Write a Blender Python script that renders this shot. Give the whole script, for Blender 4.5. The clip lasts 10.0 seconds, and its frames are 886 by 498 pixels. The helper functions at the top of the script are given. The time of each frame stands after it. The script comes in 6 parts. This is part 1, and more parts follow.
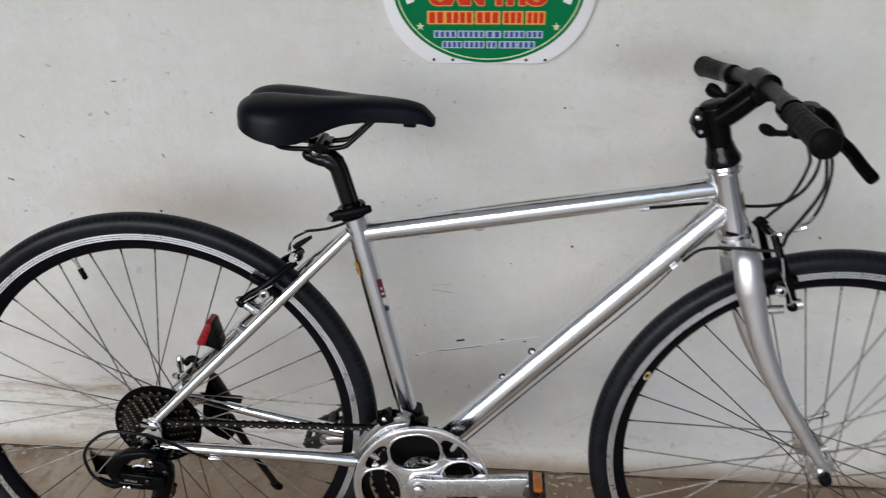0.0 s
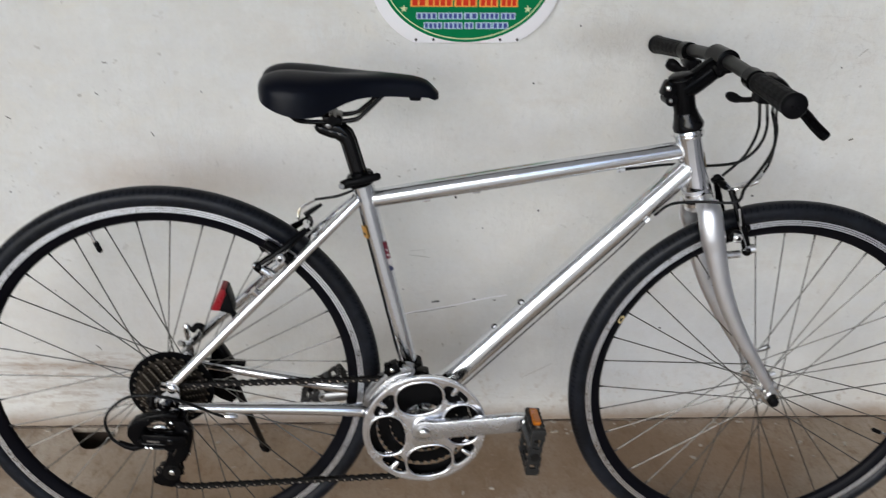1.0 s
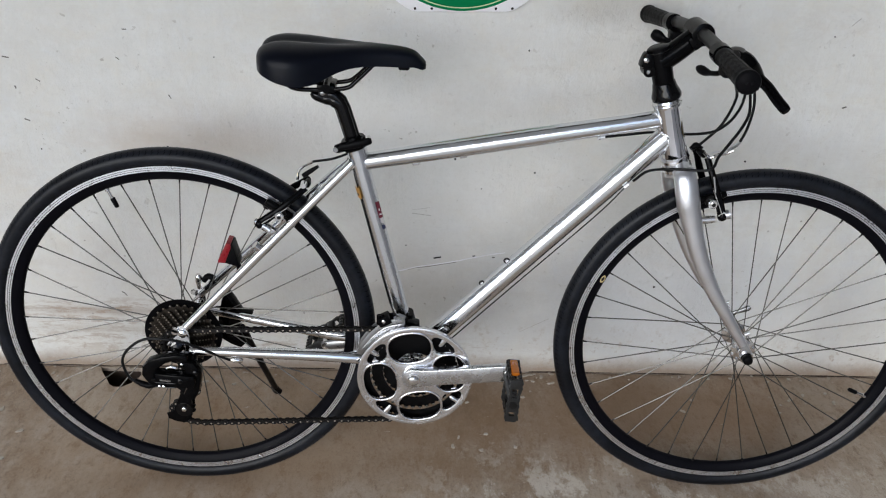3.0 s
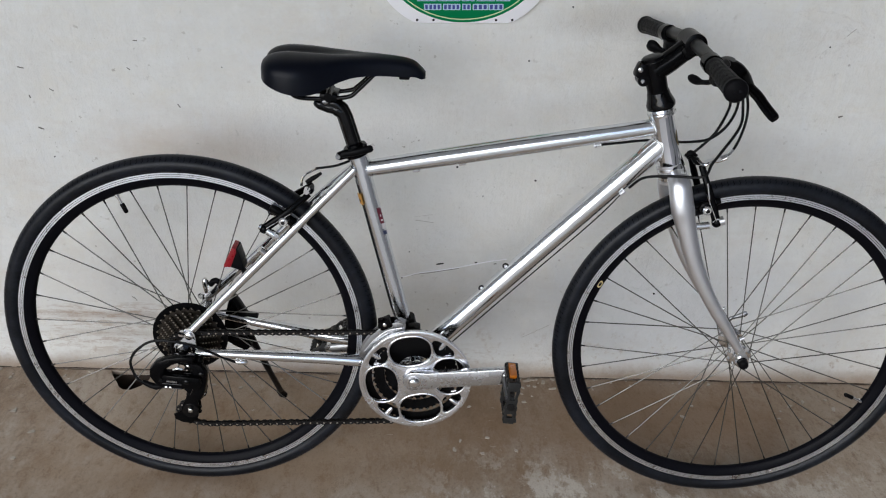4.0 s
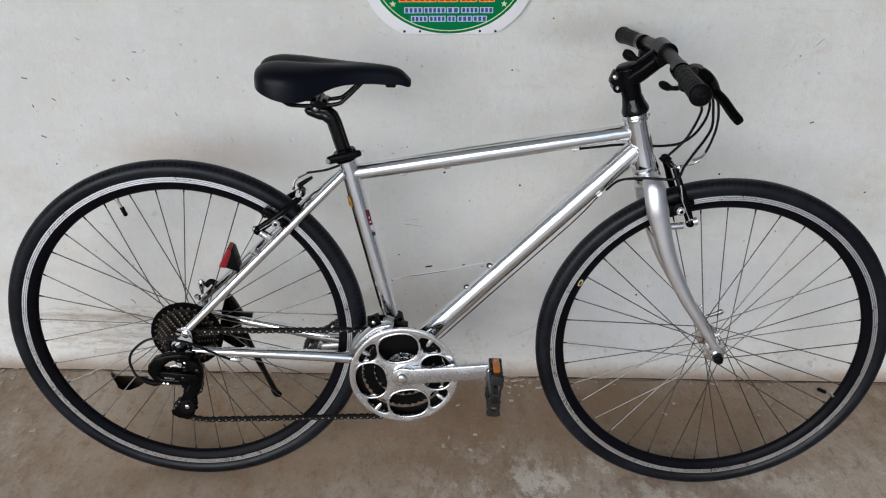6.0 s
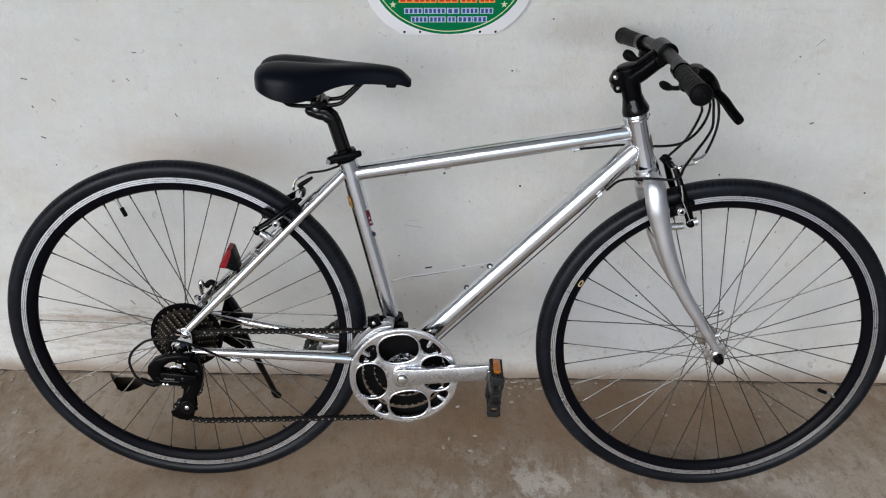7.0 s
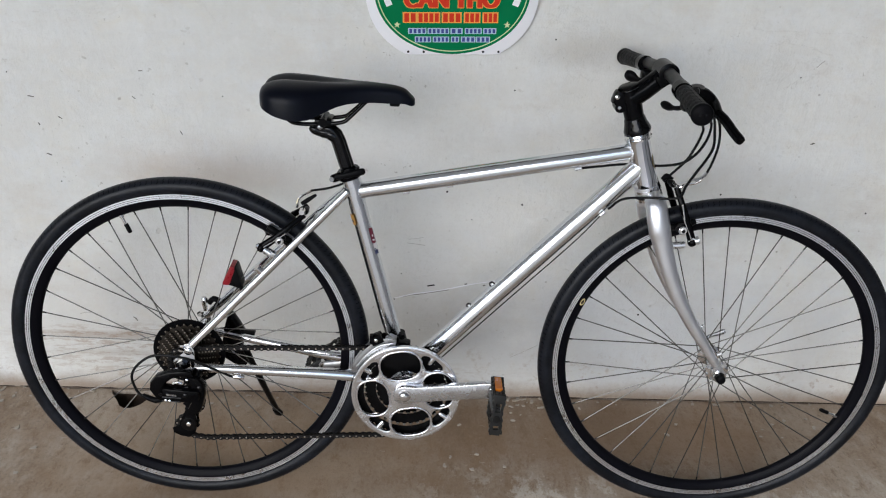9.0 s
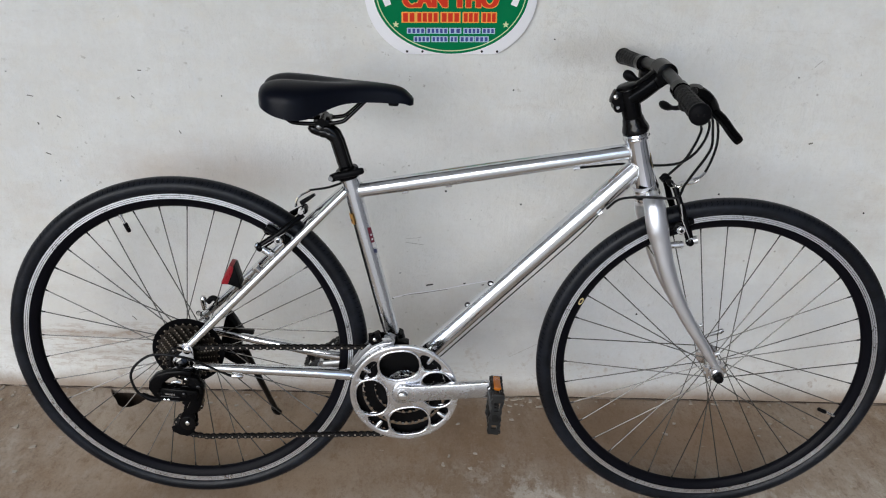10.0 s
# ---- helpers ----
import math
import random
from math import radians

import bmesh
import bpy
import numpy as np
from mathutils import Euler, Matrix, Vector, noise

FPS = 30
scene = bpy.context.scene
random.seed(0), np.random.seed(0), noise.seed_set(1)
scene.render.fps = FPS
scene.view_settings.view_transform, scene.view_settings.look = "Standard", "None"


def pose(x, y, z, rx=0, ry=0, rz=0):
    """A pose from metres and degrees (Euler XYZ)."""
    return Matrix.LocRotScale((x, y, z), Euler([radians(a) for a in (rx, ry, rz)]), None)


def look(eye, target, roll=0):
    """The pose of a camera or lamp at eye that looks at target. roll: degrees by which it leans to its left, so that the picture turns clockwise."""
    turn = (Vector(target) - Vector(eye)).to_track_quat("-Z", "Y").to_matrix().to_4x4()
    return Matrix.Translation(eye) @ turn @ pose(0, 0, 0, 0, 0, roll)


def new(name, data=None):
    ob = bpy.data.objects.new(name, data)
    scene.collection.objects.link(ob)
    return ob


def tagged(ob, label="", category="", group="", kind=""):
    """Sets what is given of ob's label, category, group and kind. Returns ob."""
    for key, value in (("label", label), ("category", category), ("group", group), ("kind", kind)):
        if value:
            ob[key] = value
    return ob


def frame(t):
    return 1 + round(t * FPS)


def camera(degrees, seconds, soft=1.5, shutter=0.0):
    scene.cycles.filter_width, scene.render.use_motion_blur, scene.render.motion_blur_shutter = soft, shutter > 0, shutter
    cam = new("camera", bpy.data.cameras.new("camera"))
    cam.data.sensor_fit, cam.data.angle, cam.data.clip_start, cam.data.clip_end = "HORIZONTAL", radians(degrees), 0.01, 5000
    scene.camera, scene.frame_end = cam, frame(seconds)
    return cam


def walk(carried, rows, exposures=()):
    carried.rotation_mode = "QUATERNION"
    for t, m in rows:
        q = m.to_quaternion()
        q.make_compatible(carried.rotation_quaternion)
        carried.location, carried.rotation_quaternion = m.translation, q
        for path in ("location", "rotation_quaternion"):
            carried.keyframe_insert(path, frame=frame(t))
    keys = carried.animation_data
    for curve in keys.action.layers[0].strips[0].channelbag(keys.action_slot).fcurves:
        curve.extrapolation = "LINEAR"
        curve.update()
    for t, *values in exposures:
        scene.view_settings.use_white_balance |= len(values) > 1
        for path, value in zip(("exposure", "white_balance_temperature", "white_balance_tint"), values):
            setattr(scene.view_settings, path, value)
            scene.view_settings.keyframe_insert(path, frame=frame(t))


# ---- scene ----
cam = camera(54.33, 10.0, soft=1.1, shutter=0.5)
PATH = [
    (0.0, 0.4639, -1.0737, 1.2030, 63.730, -1.743, 2.305),
    (0.2, 0.4307, -1.1053, 1.2057, 63.842, -1.790, -0.422),
    (0.3, 0.4098, -1.1251, 1.2076, 63.817, -1.575, -1.274),
    (0.4, 0.3832, -1.1462, 1.2100, 63.764, -1.497, -1.795),
    (0.5, 0.3585, -1.1634, 1.2087, 63.883, -1.665, -2.647),
    (0.6, 0.3366, -1.1798, 1.2100, 63.996, -1.603, -3.267),
    (0.8, 0.3030, -1.1977, 1.2218, 63.544, -2.333, -4.457),
    (1.0, 0.2886, -1.1975, 1.2190, 63.078, -3.270, -5.307),
    (1.1, 0.2868, -1.1977, 1.2170, 62.570, -4.149, -5.903),
    (1.2, 0.2858, -1.1972, 1.2090, 61.991, -4.893, -6.482),
    (1.3, 0.2874, -1.1980, 1.2035, 61.667, -5.194, -6.973),
    (1.4, 0.2870, -1.2017, 1.2037, 61.634, -4.928, -7.403),
    (1.5, 0.2794, -1.2011, 1.2068, 61.495, -4.599, -7.605),
    (1.6, 0.2744, -1.1960, 1.2088, 61.346, -4.634, -7.870),
    (1.7, 0.2805, -1.1911, 1.2072, 61.309, -4.448, -8.589),
    (1.8, 0.2874, -1.1856, 1.2108, 61.340, -4.186, -8.895),
    (2.0, 0.2883, -1.1755, 1.2254, 61.154, -4.217, -8.880),
    (2.1, 0.2907, -1.1749, 1.2284, 60.892, -4.242, -8.906),
    (2.2, 0.2951, -1.1824, 1.2320, 60.717, -4.089, -8.762),
    (2.3, 0.3046, -1.1952, 1.2381, 60.630, -3.844, -8.084),
    (2.4, 0.3165, -1.2081, 1.2416, 60.312, -3.454, -7.168),
    (2.5, 0.3304, -1.2256, 1.2490, 60.214, -2.912, -5.605),
    (2.6, 0.3458, -1.2445, 1.2579, 59.994, -2.588, -4.113),
    (2.7, 0.3571, -1.2565, 1.2654, 59.657, -2.708, -3.090),
    (3.8, 0.4053, -1.3076, 1.2885, 60.296, -2.354, -1.080),
    (4.0, 0.4035, -1.3153, 1.2883, 60.444, -2.325, -1.094),
    (4.2, 0.3993, -1.3269, 1.2879, 60.625, -2.443, -1.168),
    (4.5, 0.4024, -1.3564, 1.3099, 60.585, -2.347, -1.401),
    (4.8, 0.4058, -1.3634, 1.3089, 60.290, -2.421, -1.374),
    (5.0, 0.4109, -1.3676, 1.3085, 60.357, -2.389, -1.321),
    (5.5, 0.4225, -1.3751, 1.3054, 60.643, -2.238, -1.409),
    (5.7, 0.4246, -1.3823, 1.3010, 61.146, -2.167, -1.264),
    (6.8, 0.4240, -1.3888, 1.3019, 61.513, -2.126, -1.428),
    (7.0, 0.4217, -1.3870, 1.2962, 61.556, -2.178, -1.383),
    (7.5, 0.4196, -1.3911, 1.2983, 61.562, -2.089, -1.362),
    (7.8, 0.4170, -1.3947, 1.2976, 62.001, -2.166, -1.331),
    (8.0, 0.4166, -1.3987, 1.3010, 62.451, -2.197, -1.322),
    (8.5, 0.4137, -1.3942, 1.2982, 62.838, -2.327, -1.330),
    (9.0, 0.4203, -1.3947, 1.2968, 62.835, -2.385, -1.139),
    (9.5, 0.4207, -1.3953, 1.2943, 62.902, -2.441, -1.239),
    (10.0, 0.4208, -1.3971, 1.2977, 62.811, -2.438, -1.190),
]
# exposure and white balance drift as the light meter settles: seconds, stops, kelvin, tint
EXPOSURE = [(0.0, 0.73, 6650, 10), (0.5, 0.86, 6780, 9), (1.0, 0.84, 6680, 10), (1.5, 0.94, 6580, 10), (2.0, 0.95, 6560, 10), (2.5, 0.84, 6550, 10), (4.0, 0.70, 6500, 10), (4.5, 0.56, 6500, 10), (4.8, 0.44, 6500, 10), (5.0, 0.33, 6500, 10), (5.2, 0.59, 6500, 10), (5.5, 0.80, 6500, 10), (7.0, 0.79, 6500, 10), (10.0, 0.80, 6500, 10)]
walk(cam, [(t, pose(x, y, z, rx, ry, rz)) for t, x, y, z, rx, ry, rz in PATH],
     exposures=EXPOSURE)

# ---- light: overcast sky through the open front of a covered forecourt ----
world = bpy.data.worlds.new("sky")
scene.world = world
world.use_nodes = True
wn = world.node_tree
sky = wn.nodes.new("ShaderNodeTexSky")
sky.sky_type, sky.sun_disc = "NISHITA", False
sky.sun_elevation, sky.sun_rotation = radians(55), radians(209)
sky.air_density, sky.dust_density = 1.0, 1.5
wn.links.new(sky.outputs[0], wn.nodes["Background"].inputs[0])
wn.nodes["Background"].inputs[1].default_value = 0.15
sun = new("sun", bpy.data.lights.new("sun", "SUN"))
sun.data.energy, sun.data.angle, sun.data.color = 1.6, radians(50), (1.0, 0.975, 0.94)
sun.matrix_world = look((0, 0, 0), (0.55, 1.0, -0.55))

# ---- materials ----
class Nodes:
    """A small wrapper to write node trees in few lines."""

    def __init__(self, name):
        self.mat = bpy.data.materials.new(name)
        self.mat.use_nodes = True
        self.tree = self.mat.node_tree
        self.bsdf = self.tree.nodes["Principled BSDF"]
        self.co = self.tree.nodes.new("ShaderNodeTexCoord").outputs["Object"]

    def node(self, kind):
        return self.tree.nodes.new(kind)

    def link(self, a, b):
        if hasattr(a, "is_output"):
            self.tree.links.new(a, b)
        else:
            b.default_value = a
        return self

    def mapped(self, scale=(1, 1, 1), shift=(0, 0, 0), turn=(0, 0, 0)):
        m = self.node("ShaderNodeMapping")
        m.inputs["Scale"].default_value, m.inputs["Location"].default_value, m.inputs["Rotation"].default_value = scale, shift, turn
        self.link(self.co, m.inputs["Vector"])
        return m.outputs[0]

    def noise(self, scale, detail=4, rough=0.6, co=None, distort=0.0):
        n = self.node("ShaderNodeTexNoise")
        n.inputs["Scale"].default_value, n.inputs["Detail"].default_value = scale, detail
        n.inputs["Roughness"].default_value, n.inputs["Distortion"].default_value = rough, distort
        self.link(co or self.co, n.inputs["Vector"])
        return n.outputs[0]

    def voronoi(self, scale, co=None, feature="F1"):
        n = self.node("ShaderNodeTexVoronoi")
        n.feature = feature
        n.inputs["Scale"].default_value = scale
        self.link(co or self.co, n.inputs["Vector"])
        return n.outputs[0]

    def ramp(self, fac, stops):
        r = self.node("ShaderNodeValToRGB")
        els = r.color_ramp.elements
        while len(els) < len(stops):
            els.new(0.5)
        for e, (at, c) in zip(els, stops):
            e.position, e.color = at, (*((c, c, c) if not hasattr(c, "__len__") else c), 1)
        self.link(fac, r.inputs[0])
        return r.outputs[0]

    def mix(self, fac, a, b, blend="MIX"):
        m = self.node("ShaderNodeMix")
        m.data_type, m.blend_type = "RGBA", blend
        self.link(fac, m.inputs[0])
        for val, sock in ((a, m.inputs[6]), (b, m.inputs[7])):
            self.link(val if hasattr(val, "is_output") else (*val, 1), sock)
        return m.outputs[2]

    def math(self, op, a, b=0.0):
        m = self.node("ShaderNodeMath")
        m.operation = op
        self.link(a, m.inputs[0]).link(b, m.inputs[1])
        return m.outputs[0]

    def blob(self, at, size, soft=0.35, wobble=None):
        """1 inside an oval of half sizes `size` round `at`, fading to 0 past it."""
        m = self.mapped((1 / size[0], 1 / size[1], 1 / size[2]), tuple(-c / s for c, s in zip(at, size)))
        n = self.node("ShaderNodeVectorMath")
        n.operation = "LENGTH"
        self.link(m, n.inputs[0])
        d = n.outputs["Value"]
        if wobble is not None:
            d = self.math("ADD", d, self.math("MULTIPLY", self.math("SUBTRACT", wobble, 0.5), 1.6))
        return self.fade(d, 1 - soft, 1 + soft)

    def fade(self, d, lo, hi):
        m = self.node("ShaderNodeMapRange")
        m.interpolation_type = "SMOOTHSTEP"
        for k, val in ((1, lo), (2, hi), (3, 1.0), (4, 0.0)):
            m.inputs[k].default_value = val
        self.link(d, m.inputs[0])
        return m.outputs[0]

    def bump(self, height, strength=0.3, dist=0.002):
        b = self.node("ShaderNodeBump")
        b.inputs["Strength"].default_value, b.inputs["Distance"].default_value = strength, dist
        self.link(height, b.inputs["Height"])
        self.link(b.outputs[0], self.bsdf.inputs["Normal"])
        return self

    def set(self, **sets):
        for k, val in sets.items():
            sock = self.bsdf.inputs[{"color": "Base Color", "rough": "Roughness", "metal": "Metallic", "coat": "Coat Weight", "spec": "Specular IOR Level", "coat_rough": "Coat Roughness"}[k]]
            if not hasattr(val, "is_output") and k == "color":
                val = (*val, 1)
            self.link(val, sock)
        return self


def simple(name, color, rough, metal=0.0, vary=0.15, scale=60, bump=0.0, coat=0.0, spec=0.5):
    n = Nodes(name)
    a = n.noise(scale, 5)
    b = n.noise(scale * 0.12, 3)
    lo = tuple(c * (1 - vary) for c in color)
    hi = tuple(min(1, c * (1 + vary)) for c in color)
    n.set(color=n.mix(n.math("MULTIPLY", n.math("ADD", a, b), 0.5), lo, hi), metal=metal, coat=coat, spec=spec)
    n.set(rough=n.ramp(a, [(0.3, max(0.02, rough * 0.85)), (0.7, min(1, rough * 1.15))]))
    if bump:
        n.bump(a, bump, 0.0008)
    return n.mat


def metal_mat(name, color, rough, streak=0.0):
    n = Nodes(name)
    a = n.noise(35, 5)
    fine = n.noise(400, 2)
    n.set(color=n.mix(a, tuple(c * 0.9 for c in color), color), metal=1.0)
    n.set(rough=n.ramp(n.math("ADD", n.math("MULTIPLY", a, 0.6), n.math("MULTIPLY", n.noise(150, 4, 0.7), 0.4)), [(0.32, rough * 0.65), (0.68, rough * 1.4)]))
    n.bump(n.math("ADD", n.math("MULTIPLY", fine, 0.4), a), 0.02 + streak, 0.001)
    return n.mat


SILVER = metal_mat("polished aluminium", (0.82, 0.83, 0.85), 0.125)


def brushed_mat(name, color, rough, tilt):
    """Polished metal with fine streaks along a tube that rises by `tilt` degrees."""
    n = Nodes(name)
    streaks = n.noise(1.0, 4, 0.6, n.mapped((1.5, 330, 330), turn=(0, radians(tilt), 0)))
    a = n.noise(22, 5)
    n.set(color=n.mix(a, tuple(c * 0.92 for c in color), color), metal=1.0)
    n.set(rough=n.ramp(n.math("ADD", n.math("MULTIPLY", a, 0.5), n.math("MULTIPLY", streaks, 0.5)), [(0.35, rough * 0.7), (0.65, rough * 1.5)]))
    n.bump(n.math("ADD", streaks, n.math("MULTIPLY", a, 0.3)), 0.24, 0.0006)
    return n.mat


HEAD_SILVER = metal_mat("mirror-polished head tube", (0.80, 0.81, 0.84), 0.07)
TOP_SILVER = brushed_mat("polished top tube", (0.81, 0.83, 0.86), 0.17, 10.7)
DOWN_SILVER = brushed_mat("polished down tube", (0.81, 0.83, 0.86), 0.17, 47.3)
SEAT_SILVER = brushed_mat("polished seat tube", (0.81, 0.83, 0.86), 0.16, -75.5)
SATIN = metal_mat("satin aluminium", (0.76, 0.77, 0.79), 0.29)
TRACK_SILVER = metal_mat("machined brake track", (0.84, 0.86, 0.90), 0.32)
GUARD_SATIN = metal_mat("worn cast aluminium", (0.82, 0.83, 0.86), 0.23)
CRANK_SATIN = metal_mat("brushed crank aluminium", (0.66, 0.67, 0.695), 0.25)
FORK_SILVER = metal_mat("silver fork paint", (0.92, 0.935, 0.975), 0.35)
CAGE_GREY = metal_mat("grey plated steel", (0.36, 0.365, 0.375), 0.30)
CHROME = metal_mat("chrome", (0.82, 0.82, 0.82), 0.10)
SPOKE = metal_mat("spoke steel", (0.145, 0.140, 0.130), 0.37)
WORN_STEEL = metal_mat("worn tooth steel", (0.55, 0.54, 0.52), 0.34)
CRACK = simple("dirt in a crack", (0.16, 0.15, 0.135), 0.85, vary=0.25)
STEEL = metal_mat("dark steel", (0.030, 0.029, 0.029), 0.46)
SPROCKET = metal_mat("oily sprocket steel", (0.060, 0.052, 0.045), 0.34)
TOOTH = metal_mat("rubbed sprocket teeth", (0.36, 0.325, 0.275), 0.36)
BLACK_GLOSS = simple("glossy black paint", (0.0022, 0.0022, 0.0026), 0.11, vary=0.3, spec=0.24)
BLACK_SATIN = simple("satin black metal", (0.0022, 0.0022, 0.0026), 0.19, vary=0.3, spec=0.08)
BLACK_PLASTIC = simple("black plastic", (0.0036, 0.0036, 0.0042), 0.36, vary=0.35, bump=0.05, spec=0.06)
SADDLE_MAT = simple("saddle vinyl", (0.0032, 0.0042, 0.0082), 0.34, vary=0.3, scale=180, bump=0.1, spec=0.11)
GRIP_MAT = simple("grip rubber", (0.0042, 0.0042, 0.0050), 0.45, vary=0.3, bump=0.1, spec=0.05)
BAR_MAT = simple("worn black handlebar", (0.018, 0.018, 0.018), 0.42, vary=0.3, scale=25, spec=0.3)
CABLE_MAT = simple("cable housing", (0.009, 0.009, 0.0095), 0.35, vary=0.2, spec=0.10)
RED = simple("red reflector", (0.24, 0.006, 0.012), 0.3, vary=0.35, scale=200, spec=0.3)
AMBER = simple("amber reflector", (0.50, 0.145, 0.012), 0.25, vary=0.3, scale=150, coat=0.5)
PEDAL_MAT = simple("dusty black pedal plastic", (0.017, 0.017, 0.017), 0.38, vary=0.8, scale=160, bump=0.2, spec=0.25)
STICKER_RED = simple("red sticker", (0.15, 0.012, 0.03), 0.4, vary=0.3)
RIM_LABEL = simple("dull gold label", (0.46, 0.36, 0.17), 0.45, vary=0.5, scale=220)
LABEL_OCHRE = simple("ochre label", (0.42, 0.21, 0.045), 0.5, vary=0.4)
LEVER_CAP = simple("grey lever cover", (0.10, 0.095, 0.09), 0.4, vary=0.4, scale=80, spec=0.2)
STICKER_BLUE = simple("dark blue sticker", (0.03, 0.04, 0.11), 0.4, vary=0.3)
JOINT_AND_HOLE = simple("dirt in the joint and shade in the hole", (0.050, 0.034, 0.025), 0.9, vary=0.4)
SCRATCH = simple("scratched plaster", (0.44, 0.42, 0.39), 0.7, vary=0.2)
BADGE_GOLD = metal_mat("dull brass", (0.42, 0.30, 0.12), 0.35)
BADGE_DARK = simple("dark badge enamel", (0.012, 0.010, 0.009), 0.25, vary=0.3)
RING_STEEL = metal_mat("blackened steel", (0.013, 0.013, 0.014), 0.40)
STICKER_WHITE = simple("white sticker", (0.72, 0.70, 0.70), 0.4, vary=0.15)


def tyre_mat():
    n = Nodes("tyre rubber")
    a, b = n.noise(18, 6), n.noise(240, 3)
    dust = n.ramp(n.math("ADD", n.math("MULTIPLY", n.noise(7, 5, 0.7), 0.6), n.math("MULTIPLY", n.noise(60, 5, 0.75), 0.4)), [(0.45, 0.0), (0.66, 1.0)])
    base = n.mix(b, (0.0024, 0.0030, 0.0048), (0.0056, 0.0066, 0.0095))
    n.set(color=n.mix(n.math("MULTIPLY", dust, 0.42), base, (0.026, 0.031, 0.043)), spec=0.20, rough=n.ramp(a, [(0.3, 0.30), (0.7, 0.44)]))
    n.bump(n.math("ADD", b, n.noise(70, 4, 0.7)), 0.26, 0.0012)
    return n.mat


TYRE = tyre_mat()
RIM_BLACK = simple("black anodised rim", (0.004, 0.004, 0.006), 0.34, vary=0.3, scale=20, spec=0.05)


